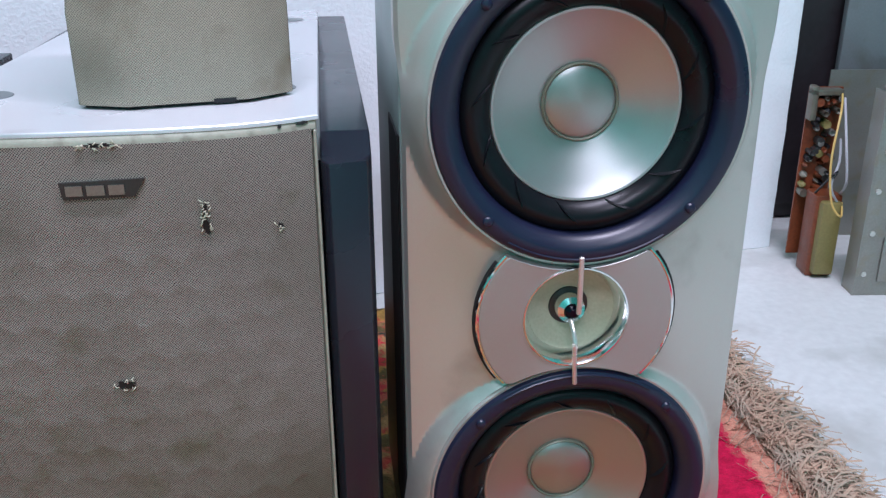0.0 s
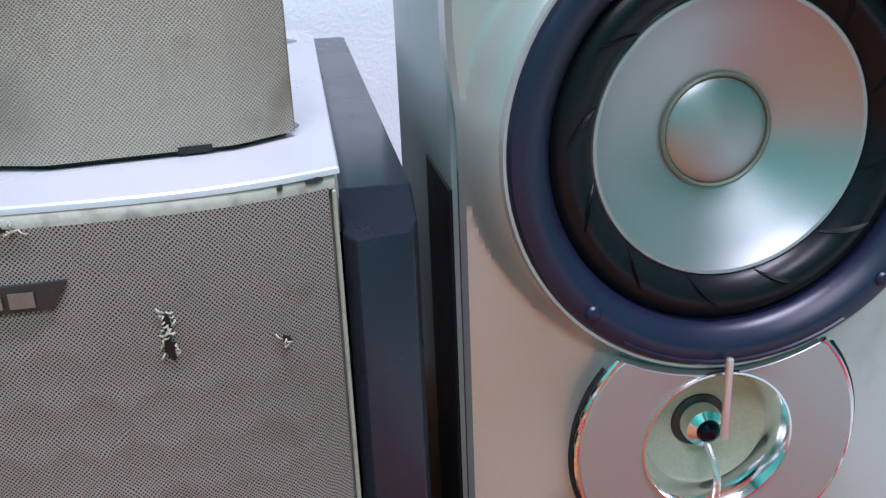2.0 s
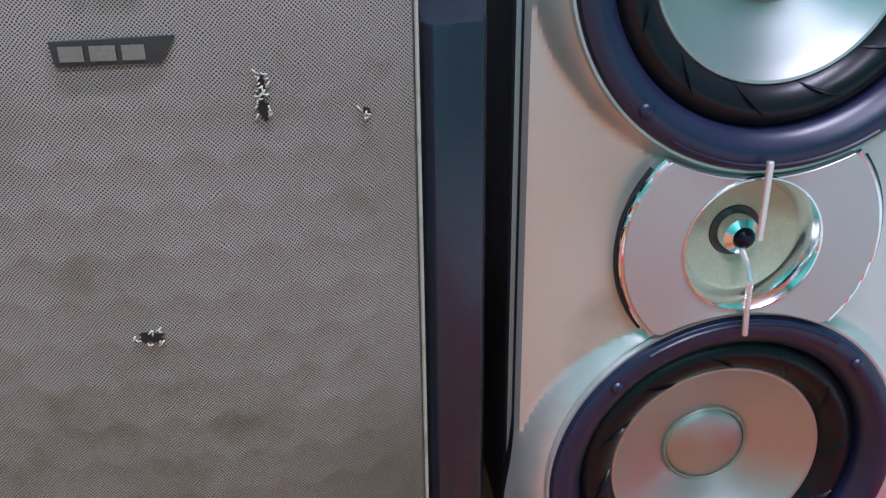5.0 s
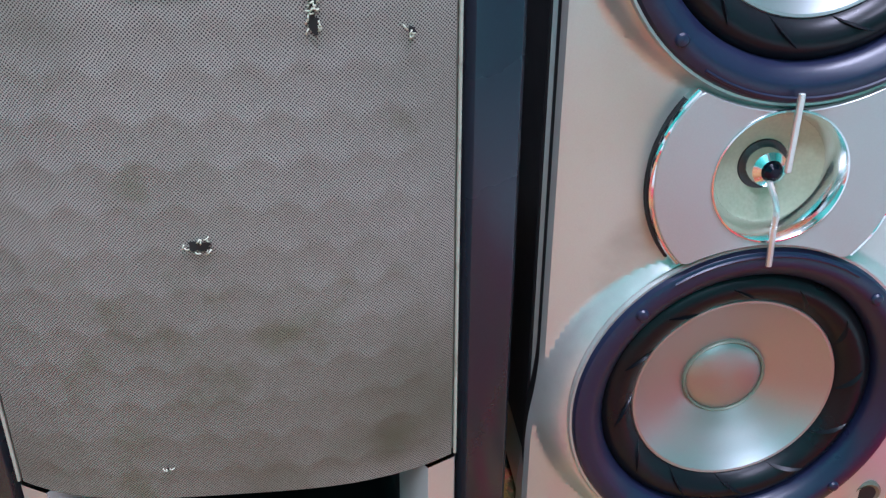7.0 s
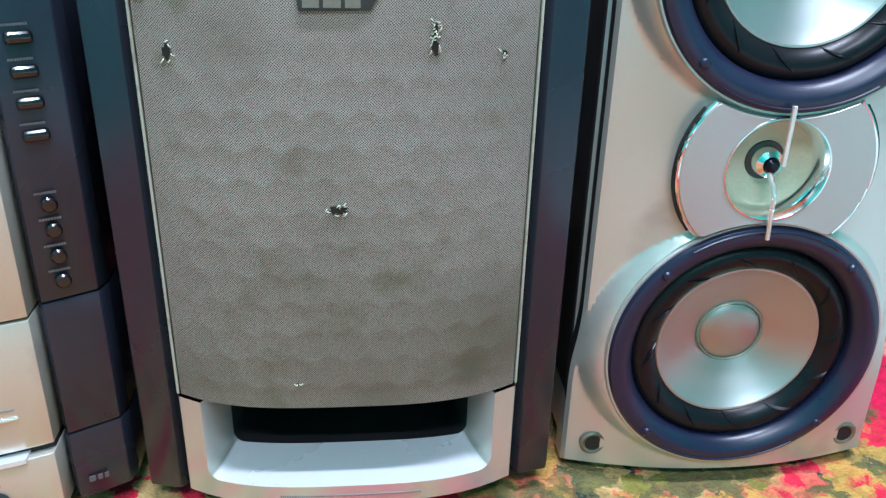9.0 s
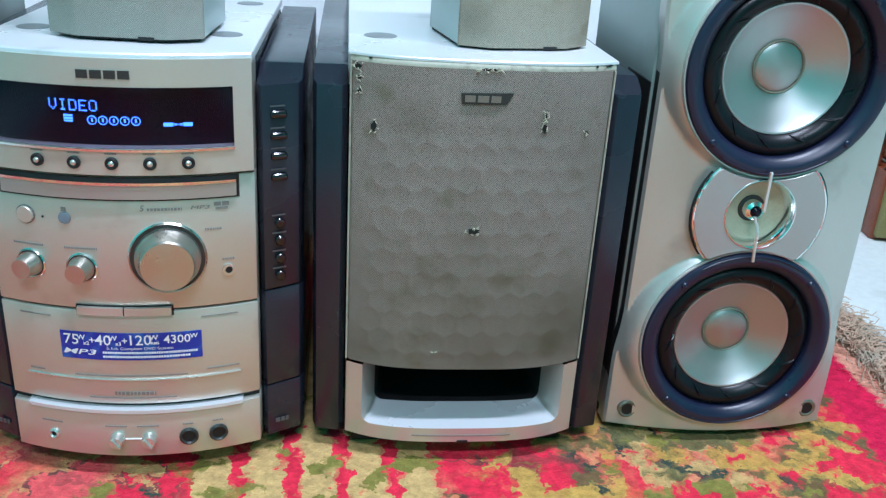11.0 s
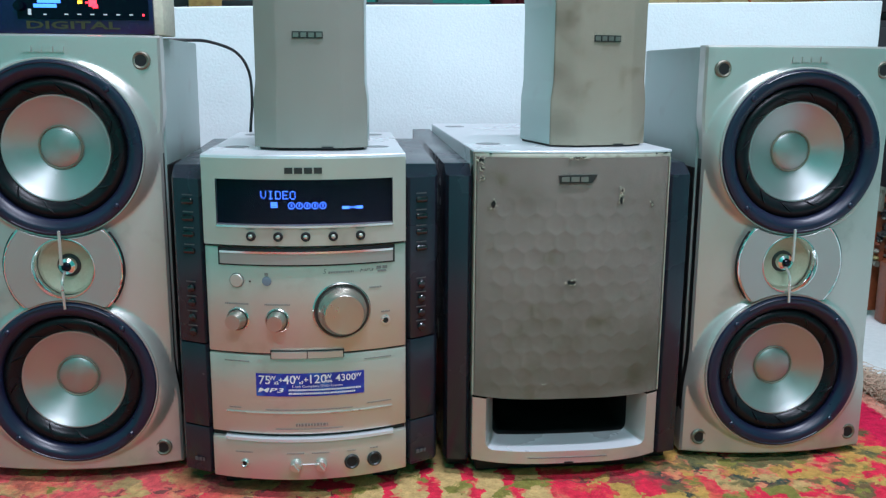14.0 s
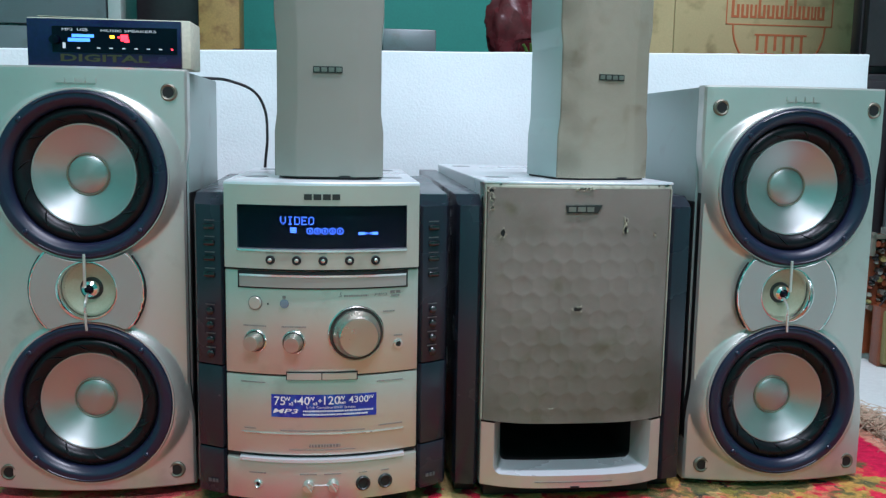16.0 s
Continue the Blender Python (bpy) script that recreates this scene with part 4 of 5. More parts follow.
for s in (-1, 1):
    part("foot", box(s * 0.117 - 0.012, s * 0.117 + 0.012, 0.030, 0.060, -0.0015, 0.0158, 0.002), BLACK, sub, "short black foot")
    part("foot", box(s * 0.117 - 0.012, s * 0.117 + 0.012, 0.440, 0.470, -0.0015, 0.0158, 0.002), BLACK, sub, "short black foot")
    dark_flank(sub, s, 0.1066, 0.1345, 0.003, 0.018, 0.515, 0.346)

# ---- receiver ----
rec = thing("stereo_receiver", -0.3925, 0.443, 0.0, 0.0, "champagne silver stacked disc stereo with lit blue display", "stereo")
REC_HALF = 0.1020


def rec_front(x, z=0.0):
    return -0.022 * (1 - (x / REC_HALF) ** 2)


def rec_panel(name, z0, z1, push, label, nz=1, mat=FACE):
    bm = sheet(-REC_HALF, REC_HALF, z0, z1, lambda x, z: rec_front(x) - push, 0.030, 28, nz)
    bmesh.ops.bevel(bm, geom=[e for e in bm.edges if e.is_manifold and e.calc_face_angle(0) > 0.6], offset=0.0010, segments=2, affect="EDGES", profile=0.5)
    return part(name, bm, mat, rec, label)


bm = bmesh.new()
for x0, x1, z0, z1 in ((-REC_HALF, REC_HALF, 0.2700, 0.2905), (-REC_HALF, REC_HALF, 0.3365, 0.3570), (-REC_HALF, -0.0880, 0.2905, 0.3365), (0.0885, REC_HALF, 0.2905, 0.3365)):
    merge(bm, sheet(x0, x1, z0, z1, lambda x, z: rec_front(x) - 0.004, 0.030, 28))
bmesh.ops.remove_doubles(bm, verts=bm.verts[:], dist=1e-5)
top_panel = part("display_panel", bm, FACE, rec, "silver display panel")
mid_panel = rec_panel("control_panel", 0.1565, 0.2672, 0.0, "champagne control panel with knobs")
door = rec_panel("deck_door", 0.0685, 0.1545, 0.0, "champagne cassette deck door")
low_panel = rec_panel("base_panel", 0.0185, 0.0630, 0.003, "champagne lower panel with sockets")
part("gap", sheet(-REC_HALF + 0.001, REC_HALF - 0.001, 0.019, 0.2880, lambda x, z: rec_front(x) + 0.004, 0.02, 24), BLACK, rec)
part("base_ledge", sheet(-0.088, 0.088, 0.0618, 0.0650, lambda x, z: rec_front(x) - 0.0050, 0.012, 24), TOP_SILVER, low_panel, "bright bevelled ledge")
part("cabinet", prism([(-0.1015, 0.028), (0.1015, 0.028), (0.1015, 0.315), (-0.1015, 0.315)], 0.016, 0.350, 0.002), DARK, rec, "charcoal metal cabinet")
rlid = part("lid", curved_lid(0.1025, 0.3535, 0.3610, 0.315, lambda x: rec_front(x * 0.99) - 0.0025), TOP_SILVER, rec, "satin silver lid")
for fx in (-0.075, 0.075):
    for fy in (0.070, 0.26):
        part("foot_dimple", lathe([(0.0, -0.0003), (0.0125, -0.0003), (0.0140, 0.0008), (0.0140, 0.002), (0.0, 0.002)], 0, 0, 0, 32), STEEL, rlid).matrix_local = pose(fx, fy, 0.3612, -90)

def disc(profile, cx, cz, front, segs):
    """A turned part that sits square on the curved face."""
    bm = lathe(profile, 0, 0, 0, segs)
    lean = math.atan2(front(cx + 0.001) - front(cx - 0.001), 0.002)
    bm.transform(pose(cx, front(cx) - 0.0004, cz, 0, 0, math.degrees(lean)))
    return bm


ft = lambda x: rec_front(x) - 0.004
fm = lambda x: rec_front(x)
fl = lambda x: rec_front(x) - 0.003
win = part("display", sheet(-0.0880, 0.0885, 0.2905, 0.3365, lambda x, z: ft(x) + 0.0102, 0.004, 24), DEEP, top_panel, "black display behind a smoked window")
pane = part("window_pane", sheet(-0.0880, 0.0885, 0.2906, 0.3364, lambda x, z: ft(x) - 0.0004, 0.0012, 24), SMOKED, top_panel, "glossy smoked window")
pane.visible_shadow = False
part("display_rim", sheet(-0.0885, 0.0890, 0.2885, 0.2903, lambda x, z: ft(x) - 0.0018, 0.004, 24), CHROME, top_panel)
DOTS = {"V": "10001 10001 10001 10001 10001 01010 00100", "I": "01110 00100 00100 00100 00100 00100 01110", "D": "11110 10001 10001 10001 10001 10001 11110", "E": "11111 10000 10000 11110 10000 10000 11111", "O": "01110 10001 10001 10001 10001 10001 01110"}
rects = []
for n_ch, ch in enumerate("VIDEO"):
    for r_n, row in enumerate(DOTS[ch].split()):
        for c_n, bit in enumerate(row):
            if bit == "1":
                px, pz = -0.0435 + n_ch * 0.0073 + c_n * 0.00118, 0.3231 - r_n * 0.00122
                rects.append((px, px + 0.00082, pz, pz + 0.00088))
fw = lambda x: ft(x) + 0.0100
part("display_text", bars(rects, fw, 0.0004), BLUE_GLOW, win, "glowing blue word VIDEO")
part("display_icon", bars([(-0.0335, -0.0270, 0.3113, 0.3126), (-0.0335, -0.0270, 0.3090, 0.3106), (-0.0335, -0.0270, 0.3073, 0.3084)], fw, 0.0004), BLUE_GLOW, win)
part("display_icon", bars([(0.0375, 0.0445, 0.3053, 0.3080), (0.0515, 0.0580, 0.3053, 0.3080), (0.0452, 0.0468, 0.3060, 0.3074), (0.0474, 0.0486, 0.3064, 0.3070), (0.0492, 0.0508, 0.3060, 0.3074)], fw, 0.0004), BLUE_GLOW, win)
for k in range(5):
    cx = -0.0130 + 0.0078 * k
    part("disc_icon", disc([(0.0034, 0.0), (0.0034, -0.0004), (0.0028, -0.0004), (0.0028, 0.0)], cx, 0.3093, fw, 28), BLUE_GLOW, win)
    part("disc_digit", bars([(cx - 0.0006, cx + 0.0006, 0.3080, 0.3106)], fw, 0.0004), BLUE_GLOW, win)
for k in range(5):
    cx = -0.0535 + 0.0272 * k
    b = part("select_button", disc([(0.0048, 0.001), (0.0048, -0.0012), (0.0038, -0.0018), (0.0024, -0.0010), (0.0, -0.0008)], cx, 0.2795, ft, 28), BLACK, top_panel, "small round button in a black ring")
    part("button_tip", disc([(0.0022, 0.0), (0.0021, -0.0022), (0.0012, -0.0029), (0.0, -0.0031)], cx, 0.2795, ft, 24), STEELPIN, b)
    part("print", word_bars(cx - 0.0045, cx + 0.0045, 0.2868, 0.0012, k, ft), PRINT, top_panel)


def badge(parent, cx, cz, w, h, front, plate_mat, mark_mat):
    b = part("badge", bars([(cx - w / 2, cx + w / 2, cz - h / 2, cz + h / 2)], front, 0.0010), plate_mat, parent, "small dark maker's badge")
    s = w / 4
    part("badge_mark", bars([(cx - w / 2 + s * k + s * 0.14, cx - w / 2 + s * (k + 0.86), cz - h * 0.33, cz + h * 0.33) for k in range(4)], lambda px: front(px) - 0.0010, 0.0007), mark_mat, b, "four plain metal blocks")


part("badge", bars([(-0.0185 + 0.0096 * k, -0.0185 + 0.0096 * k + 0.0080, 0.3425, 0.3485) for k in range(4)], ft, 0.0012), BADGE, top_panel, "four dark plain blocks of a maker's mark")

tray = part("disc_tray", sheet(-0.0865, 0.0885, 0.2505, 0.2635, lambda x, z: fm(x) - 0.0030, 0.012, 24), PLATE, mid_panel, "brushed metal disc tray front")
part("tray_gap", sheet(-0.0885, 0.0905, 0.2485, 0.2670, lambda x, z: fm(x) - 0.0005, 0.004, 24), BLACK, mid_panel)
part("tray_edge", sheet(-0.0865, 0.0885, 0.2618, 0.2640, lambda x, z: fm(x) - 0.0042, 0.010, 24), CHROME, tray)


def knob(parent, cx, cz, ring, r, length, front, label, mat=KNOB):
    lean = math.degrees(math.atan(0.044 * cx / REC_HALF ** 2))

    def seat(bm, push=0.0):
        bm.transform(pose(cx, front(cx) - push, cz, 0, 0, lean))
        return bm

    sag = 0.022 * (ring / REC_HALF) ** 2
    part("knob_well", seat(lathe([(ring, sag + 0.001), (ring, -0.0010), (ring - 0.0007, -0.0018), (ring - 0.0016, -0.0012), (ring - 0.0018, 0.0015)], 0, 0, 0, 64)), CHROME, parent, "thin chrome ring")
    part("knob_shadow", seat(lathe([(ring - 0.0012, -0.0006), (0.0, -0.0006)], 0, 0, 0, 48)), BADGE, parent)
    k = part("knob", seat(lathe([(r * 1.22, -0.0006), (r * 1.20, -length * 0.25), (r * 1.06, -length * 0.5), (r, -length + 0.0015), (r * 0.95, -length), (r * 0.4, -length * 1.01), (0.0, -length * 1.01)], 0, 0, 0, 64)), mat, parent, label)
    return k


knob(mid_panel, 0.0355, 0.2010, 0.0300, 0.0208, 0.019, fm, "large satin silver volume knob")
knob(mid_panel, -0.0705, 0.1920, 0.0125, 0.0082, 0.014, fm, "small satin silver knob")
knob(mid_panel, -0.0300, 0.1920, 0.0125, 0.0082, 0.014, fm, "small satin silver knob")
part("power_button", disc([(0.0068, 0.001), (0.0068, -0.0014), (0.0062, -0.0022), (0.0, -0.0024)], -0.0700, 0.2330, fm, 40), FACE, mid_panel, "round silver power button")
part("button_ring", disc([(0.0076, 0.0005), (0.0076, -0.0006), (0.0068, -0.0006), (0.0068, 0.0005)], -0.0700, 0.2330, fm, 40), PRINT, mid_panel)
part("standby_light", disc([(0.0009, 0.0), (0.0009, -0.0006), (0.0, -0.0008)], -0.0565, 0.2325, fm, 12), BLACK, mid_panel)
part("infrared_eye", disc([(0.0048, 0.0), (0.0046, -0.0008), (0.0, -0.0012)], -0.0395, 0.2330, fm, 32), material("eye_tint", (0.16, 0.22, 0.27), 0.25, 0.0, 0.1), mid_panel, "round grey-blue sensor")
ph = part("phones_socket", disc([(0.0052, 0.0005), (0.0052, -0.0010), (0.0030, -0.0012), (0.0026, 0.001)], 0.0805, 0.1870, fm, 28), STEELPIN, mid_panel, "small metal headphone socket")
part("socket_hole", disc([(0.0034, -0.0008), (0.0, -0.0008)], 0.0805, 0.1870, fm, 20), BLACK, ph)
part("print", lettering("5", 0.0185, 0.2425, 0.0050, fm, 0.0006, None, 0.2), PRINT, mid_panel, "printed figure 5")
part("print", word_bars(0.0225, 0.0480, 0.2415, 0.0020, 5, fm), PRINT_PALE, mid_panel)
part("print", lettering("MP3", 0.0610, 0.2420, 0.0030, fm, 0.0006, 0.0140, 0.2), PRINT, mid_panel, "printed word MP3")
part("print", bars([(0.0715, 0.0765, 0.2425, 0.2455), (0.0775, 0.0825, 0.2425, 0.2455), (0.0725, 0.0815, 0.2395, 0.2412)], fm), PRINT, mid_panel)
for x0, x1, z in ((-0.083, -0.058, 0.2085), (-0.0425, -0.0170, 0.2085), (0.0640, 0.0770, 0.2235), (0.0760, 0.0850, 0.1965)):
    part("print", word_bars(x0, x1, z, 0.0016, int(z * 1e4), fm), PRINT_PALE, mid_panel)
part("print", bars([(-0.0415, -0.0380, 0.2385, 0.2415)], fm), PRINT, mid_panel)

for x0, x1 in ((-0.0370, -0.0010), (0.0000, 0.0360)):
    bm = sheet(x0, x1, 0.1525, 0.1590, lambda x, z: fm(x) - 0.0035 - 0.05 * (0.159 - z), 0.006, 8)
    part("door_tab", bm, FACE, door, "small pull tab")
part("tab_gap", sheet(-0.0382, 0.0372, 0.1512, 0.1602, lambda x, z: fm(x) - 0.0008, 0.003, 12), BLACK, door)
ffs = lambda x: rec_front(x)
stick = part("sticker", sheet(-0.0540, 0.0575, 0.1105, 0.1353, lambda x, z: ffs(x) - 0.0006, 0.0006, 20), STICKER, door, "blue power rating sticker")
fs = lambda x: rec_front(x) - 0.0006
for word, x0, h, z in (("75", -0.0450, 0.0082, 0.1280), ("W", -0.0370, 0.0040, 0.1305), ("x2", -0.0330, 0.0030, 0.1255), ("+", -0.0283, 0.0055, 0.1282), ("40", -0.0195, 0.0082, 0.1284), ("W", -0.0115, 0.0040, 0.1308), ("x3", -0.0075, 0.0030, 0.1258), ("+", -0.0025, 0.0055, 0.1284), ("120", 0.0090, 0.0082, 0.1288), ("W", 0.0205, 0.0040, 0.1312), ("RMS", 0.0213, 0.0022, 0.1262), ("4300", 0.0385, 0.0066, 0.1290), ("W", 0.0515, 0.0036, 0.1310)):
    part("sticker_print", lettering(word, x0, z, 1.14 * h, fs, 0.0005, None, 0.0, 0.0001), WHITE_INK, stick)
part("sticker_print", lettering("MP3", -0.0395, 0.1172, 0.0048, fs, 0.0005, 0.0270, 0.2, 0.0001), WHITE_INK, stick)
part("sticker_print", lettering("5.1ch Complete DVD System", 0.0090, 0.1215, 0.0026, fs, 0.0005, 0.0520), WHITE_INK, stick)
part("sticker_print", word_bars(-0.0205, 0.0540, 0.1175, 0.0017, 21, fs, 0.0005), WHITE_INK, stick)
part("sticker_print", word_bars(-0.0205, 0.0480, 0.1137, 0.0017, 22, fs, 0.0005), WHITE_INK, stick)
part("door_line", sheet(-0.0860, 0.0870, 0.0915, 0.0922, lambda x, z: fm(x) - 0.0016, 0.003, 28), STEELPIN, door, "thin raised line")
part("print", word_bars(-0.0140, 0.0190, 0.0790, 0.0030, 31, fm), PRINT, door)
part("print", word_bars(-0.035, 0.035, 0.0745, 0.0010, 32, fm), PRINT_PALE, door)
for x0, x1, z in ((-0.086, -0.060, 0.1475), (0.058, 0.086, 0.1475), (0.060, 0.086, 0.0985), (-0.083, -0.070, 0.0965), (-0.045, 0.045, 0.0955)):
    part("print", word_bars(x0, x1, z, 0.0012, int(1e4 * z + 100 * x0), fm), PRINT_PALE, door)

for cx, r in ((-0.0685, 0.0048), (0.0435, 0.0080), (0.0675, 0.0080)):
    s = part("jack", disc([(r, 0.001), (r, -0.0012), (r - 0.0014, -0.0022), (r - 0.0026, -0.0010), (r - 0.0028, 0.002)], cx, 0.0360, fl, 36), BADGE if r > 0.006 else STEELPIN, low_panel, "round audio jack")
    part("jack_hole", disc([(r - 0.0022, -0.0006), (0.0, -0.0006)], cx, 0.0360, fl, 24), BLACK, s)
for cx in (-0.0145, 0.0115):
    k = part("level_knob", disc([(0.0064, 0.001), (0.0062, -0.0040), (0.0050, -0.0075), (0.0, -0.0078)], cx, 0.0360, fl, 32), STEELPIN, low_panel, "small pale level knob")
    b = box(-0.0010, 0.0010, -0.0100, -0.0070, -0.0055, 0.0055, 0.0004, 1)
    b.transform(pose(cx, fl(cx), 0.0360, 0, -35, 0))
    part("pointer", b, STEELPIN, k)
part("knob_link", bars([(-0.0080, 0.0050, 0.0356, 0.0364)], fl, 0.0008), WHITE_INK, low_panel)
for x0, x1 in ((-0.0780, -0.0600), (-0.0240, -0.0060), (0.0020, 0.0200), (0.0390, 0.0480), (0.0630, 0.0720)):
    part("print", word_bars(x0, x1, 0.0485, 0.0013, int(1000 * x1), fl), PRINT_PALE, low_panel)

for s in (-1, 1):
    for fy in (0.020, 0.270):
        part("foot", box(s * 0.080 - 0.014, s * 0.080 + 0.014, fy, fy + 0.030, -0.0015, 0.0186, 0.002), BLACK, rec, "short black foot")
    segs = dark_flank(rec, s, 0.1032, 0.1385, 0.008, 0.034, 0.330, 0.345, (0.0675, 0.1600))
    upper = segs[2]
    cx = s * 0.1195
    fy = lambda x: 0.0145
    for z in (0.3105, 0.2930, 0.2765, 0.2590):
        b = box(-0.0070, 0.0070, -0.0042, 0.003, -0.0034, 0.0034, 0.0026, 3)
        b.transform(pose(cx, 0.0155, z, 0, 0, s * 24))
        part("oval_button", b, BUTTON, upper, "glossy black oval button")
        b = word_bars(-0.006, 0.006, 0, 0.0012, int(z * 1e4), lambda x: 0.0)
        b.transform(pose(cx, 0.0132, z + 0.0068, 0, 0, s * 24))
        part("print", b, FLANK_PRINT, upper)
    for z in (0.2195, 0.2040, 0.1880, 0.1725):
        b = lathe([(0.0044, 0.002), (0.0044, -0.0026), (0.0034, -0.0038), (0.0, -0.0042)], 0, 0, 0, 24)
        b.transform(pose(cx, 0.0150, z, 0, 0, s * 24))
        part("round_button", b, BUTTON, upper, "glossy black round button")
        b = word_bars(-0.006, 0.006, 0, 0.0012, int(z * 1e4), lambda x: 0.0)
        b.transform(pose(cx, 0.0132, z + 0.0072, 0, 0, s * 24))
        part("print", b, FLANK_PRINT, upper)
    b = word_bars(-0.006, 0.006, 0, 0.0040, 77, lambda x: 0.0)
    b.transform(pose(cx, 0.0132, 0.030, 0, 0, s * 24))
    part("print", b, FLANK_PRINT, segs[0])


# ---- satellites ----
def satellite(x, y, z, rz, mesh_mat, label, wide=1.035):
    """A waisted six-sided little speaker, wide at both ends."""
    t = thing("satellite_speaker", x, y, z, rz, label, "speaker", "pair of satellite speakers")
    levels = [(0.0022, 1.0), (0.050, 1.0), (0.070, 0.955), (0.150, 0.955), (0.170, 1.0), (0.222, 1.0)]

    def shell(outline, closed, bev):
        bm = bmesh.new()
        rows = [[bm.verts.new((px * k * wide, py, h)) for px, py in outline] for h, k in levels]
        n = len(outline)
        for a, b in zip(rows, rows[1:]):
            for i in range(n if closed else n - 1):
                j = (i + 1) % n
                bm.faces.new((a[i], a[j], b[j], b[i]))
        if closed:
            bm.faces.new(rows[0][::-1])
            bm.faces.new(rows[-1])
        bmesh.ops.recalc_face_normals(bm, faces=bm.faces[:])
        if bev:
            bmesh.ops.bevel(bm, geom=bm.edges[:], offset=bev, segments=2, affect="EDGES", profile=0.5)
        return bm

    body = part("body", shell([(-0.0560, 0.0165), (0.0560, 0.0165), (0.0540, 0.108), (0.044, 0.122), (-0.044, 0.122), (-0.0540, 0.108)], True, 0.0015), PALE_BODY, t, "pale greenish silver plastic body")
    g = part("grille", shell([(-0.0565, 0.0150), (-0.0555, 0.0130), (-0.0340, 0.0010), (-0.0310, 0.0), (0.0310, 0.0), (0.0340, 0.0010), (0.0555, 0.0130), (0.0565, 0.0150)], True, 0.0), mesh_mat, t, "grey metal mesh front")
    # this black slab draws the shadow line below the body
    part("base_shade", prism([(-0.0540, 0.018), (-0.0300, 0.0035), (0.0300, 0.0035), (0.0540, 0.018), (0.0525, 0.106), (0.042, 0.119), (-0.042, 0.119), (-0.0525, 0.106)], 0.0002, 0.0024), BLACK, t, "thin black slab standing in for the shadow gap underneath")
    badge(g, 0.0, 0.115, 0.031, 0.0068, lambda px: 0.0, BADGE, EMBOSS)
    part("chip", bars([(0.012, 0.024, 0.0010, 0.0036)], lambda px: 0.0, 0.0006), BLACK, g)
    return t


satellite(-0.3875, 0.460, 0.3620, -4.0, GRILLE_SAT, "small grey waisted satellite speaker standing on the stereo")
satellite(-0.0724, 0.4840, 0.3626, 10.7, GRILLE_DARK, "small grimy waisted satellite speaker standing on the subwoofer", 1.01)

# ---- boxed amplifier and its wire ----
amp = thing("boxed_amplifier", -0.6205, 0.500, SP_TOP + 0.0045, -2.0, "small amplifier in an open blue printed carton with red lights", "amplifier")
amp.scale = (1.03, 1.0, 0.91)
carton = part("carton", box(-0.083, 0.083, 0.004, 0.056, 0.0, 0.056, 0.0015), BOXCARD, amp, "torn cream card carton")
front = part("printed_front", box(-0.0815, 0.0740, 0.0, 0.0048, 0.0005, 0.0545, 0.0008), BOXBLUE, amp, "dark blue printed front")
flat = lambda x: 0.0
part("window", bars([(-0.056, 0.070, 0.016, 0.046)], flat, 0.0012), GLOSS, front, "dark glossy panel")
fp = lambda x: -0.0012
part("lcd", bars([(-0.036, -0.014, 0.0335, 0.0370), (-0.040, -0.018, 0.0285, 0.0325)], fp, 0.0006), CYAN_GLOW, front, "glowing pale blue screen")
part("lamp", bars([(0.010, 0.0125, 0.0335, 0.0352), (0.0130, 0.0205, 0.0300, 0.0375), (0.0165, 0.0215, 0.0285, 0.0325)], fp, 0.0008), RED_GLOW, front, "bright red lamp")
part("lamp", bars([(0.0025, 0.0065, 0.0332, 0.0362)], fp, 0.0008), AMBER_GLOW, front, "amber lamp")
part("lamp", bars([(0.0640, 0.0660, 0.0205, 0.0225)], fp, 0.0008), RED_GLOW, front)
part("knob", lathe([(0.0055, 0.0), (0.0050, -0.005), (0.0, -0.0055)], -0.0530, 0.0300, -0.001, 24), GLOSS, front)
part("print", lettering("MUSIC SPEAKERS", 0.0210, 0.0415, 0.0028, fp, 0.0005, 0.0560), WHITE_INK, front, "pale words MUSIC SPEAKERS")
part("print", lettering("DIGITAL", -0.0040, 0.0095, 0.0080, flat, 0.0009, 0.0900, 0.0, 0.0003), OLIVE_INK, front, "olive word DIGITAL")
part("print", lettering("MP3  USB", -0.0330, 0.0420, 0.0032, fp, 0.0005, 0.0260), WHITE_INK, front)
part("print", bars([(-0.0010 + 0.0125 * k - 0.010, 0.0010 + 0.0125 * k - 0.0085, 0.0210, 0.0222) for k in range(6)] + [(-0.0455, -0.0425, 0.0205, 0.0270), (-0.031, -0.028, 0.0205, 0.0218)], fp, 0.0005), WHITE_INK, front)
bm = box(-0.075, 0.075, 0.008, 0.052, 0.0562, 0.0566)
bm.transform(pose(0, 0, 0, 0, 1.5, 0))
part("flap", bm, BOXCARD, amp)
bm = tube([(-0.586, 0.700, 0.4785), (-0.550, 0.718, 0.4790), (-0.526, 0.738, 0.4780), (-0.495, 0.755, 0.466), (-0.480, 0.770, 0.44), (-0.4775, 0.772, 0.40), (-0.481, 0.775, 0.362), (-0.49, 0.79, 0.25), (-0.49, 0.80, 0.02)], 0.0020)
tagged(part("speaker_wire", bm, WIRE_K), "thin black speaker wire hanging behind the stereo", "wire")

# ---- beyond the board ----
cup = thing("low_cupboard", 0.180, 1.60, -0.010, 0.0, "dark brown low cupboard behind the foam board", "cupboard")
part("body", box(-0.800, 0.875, 0.02, 0.55, 0.0, 0.585, 0.004), DARKWOOD, cup)
part("top", box(-0.805, 0.885, 0.0, 0.56, 0.586, 0.606, 0.004), DARKWOOD, cup)
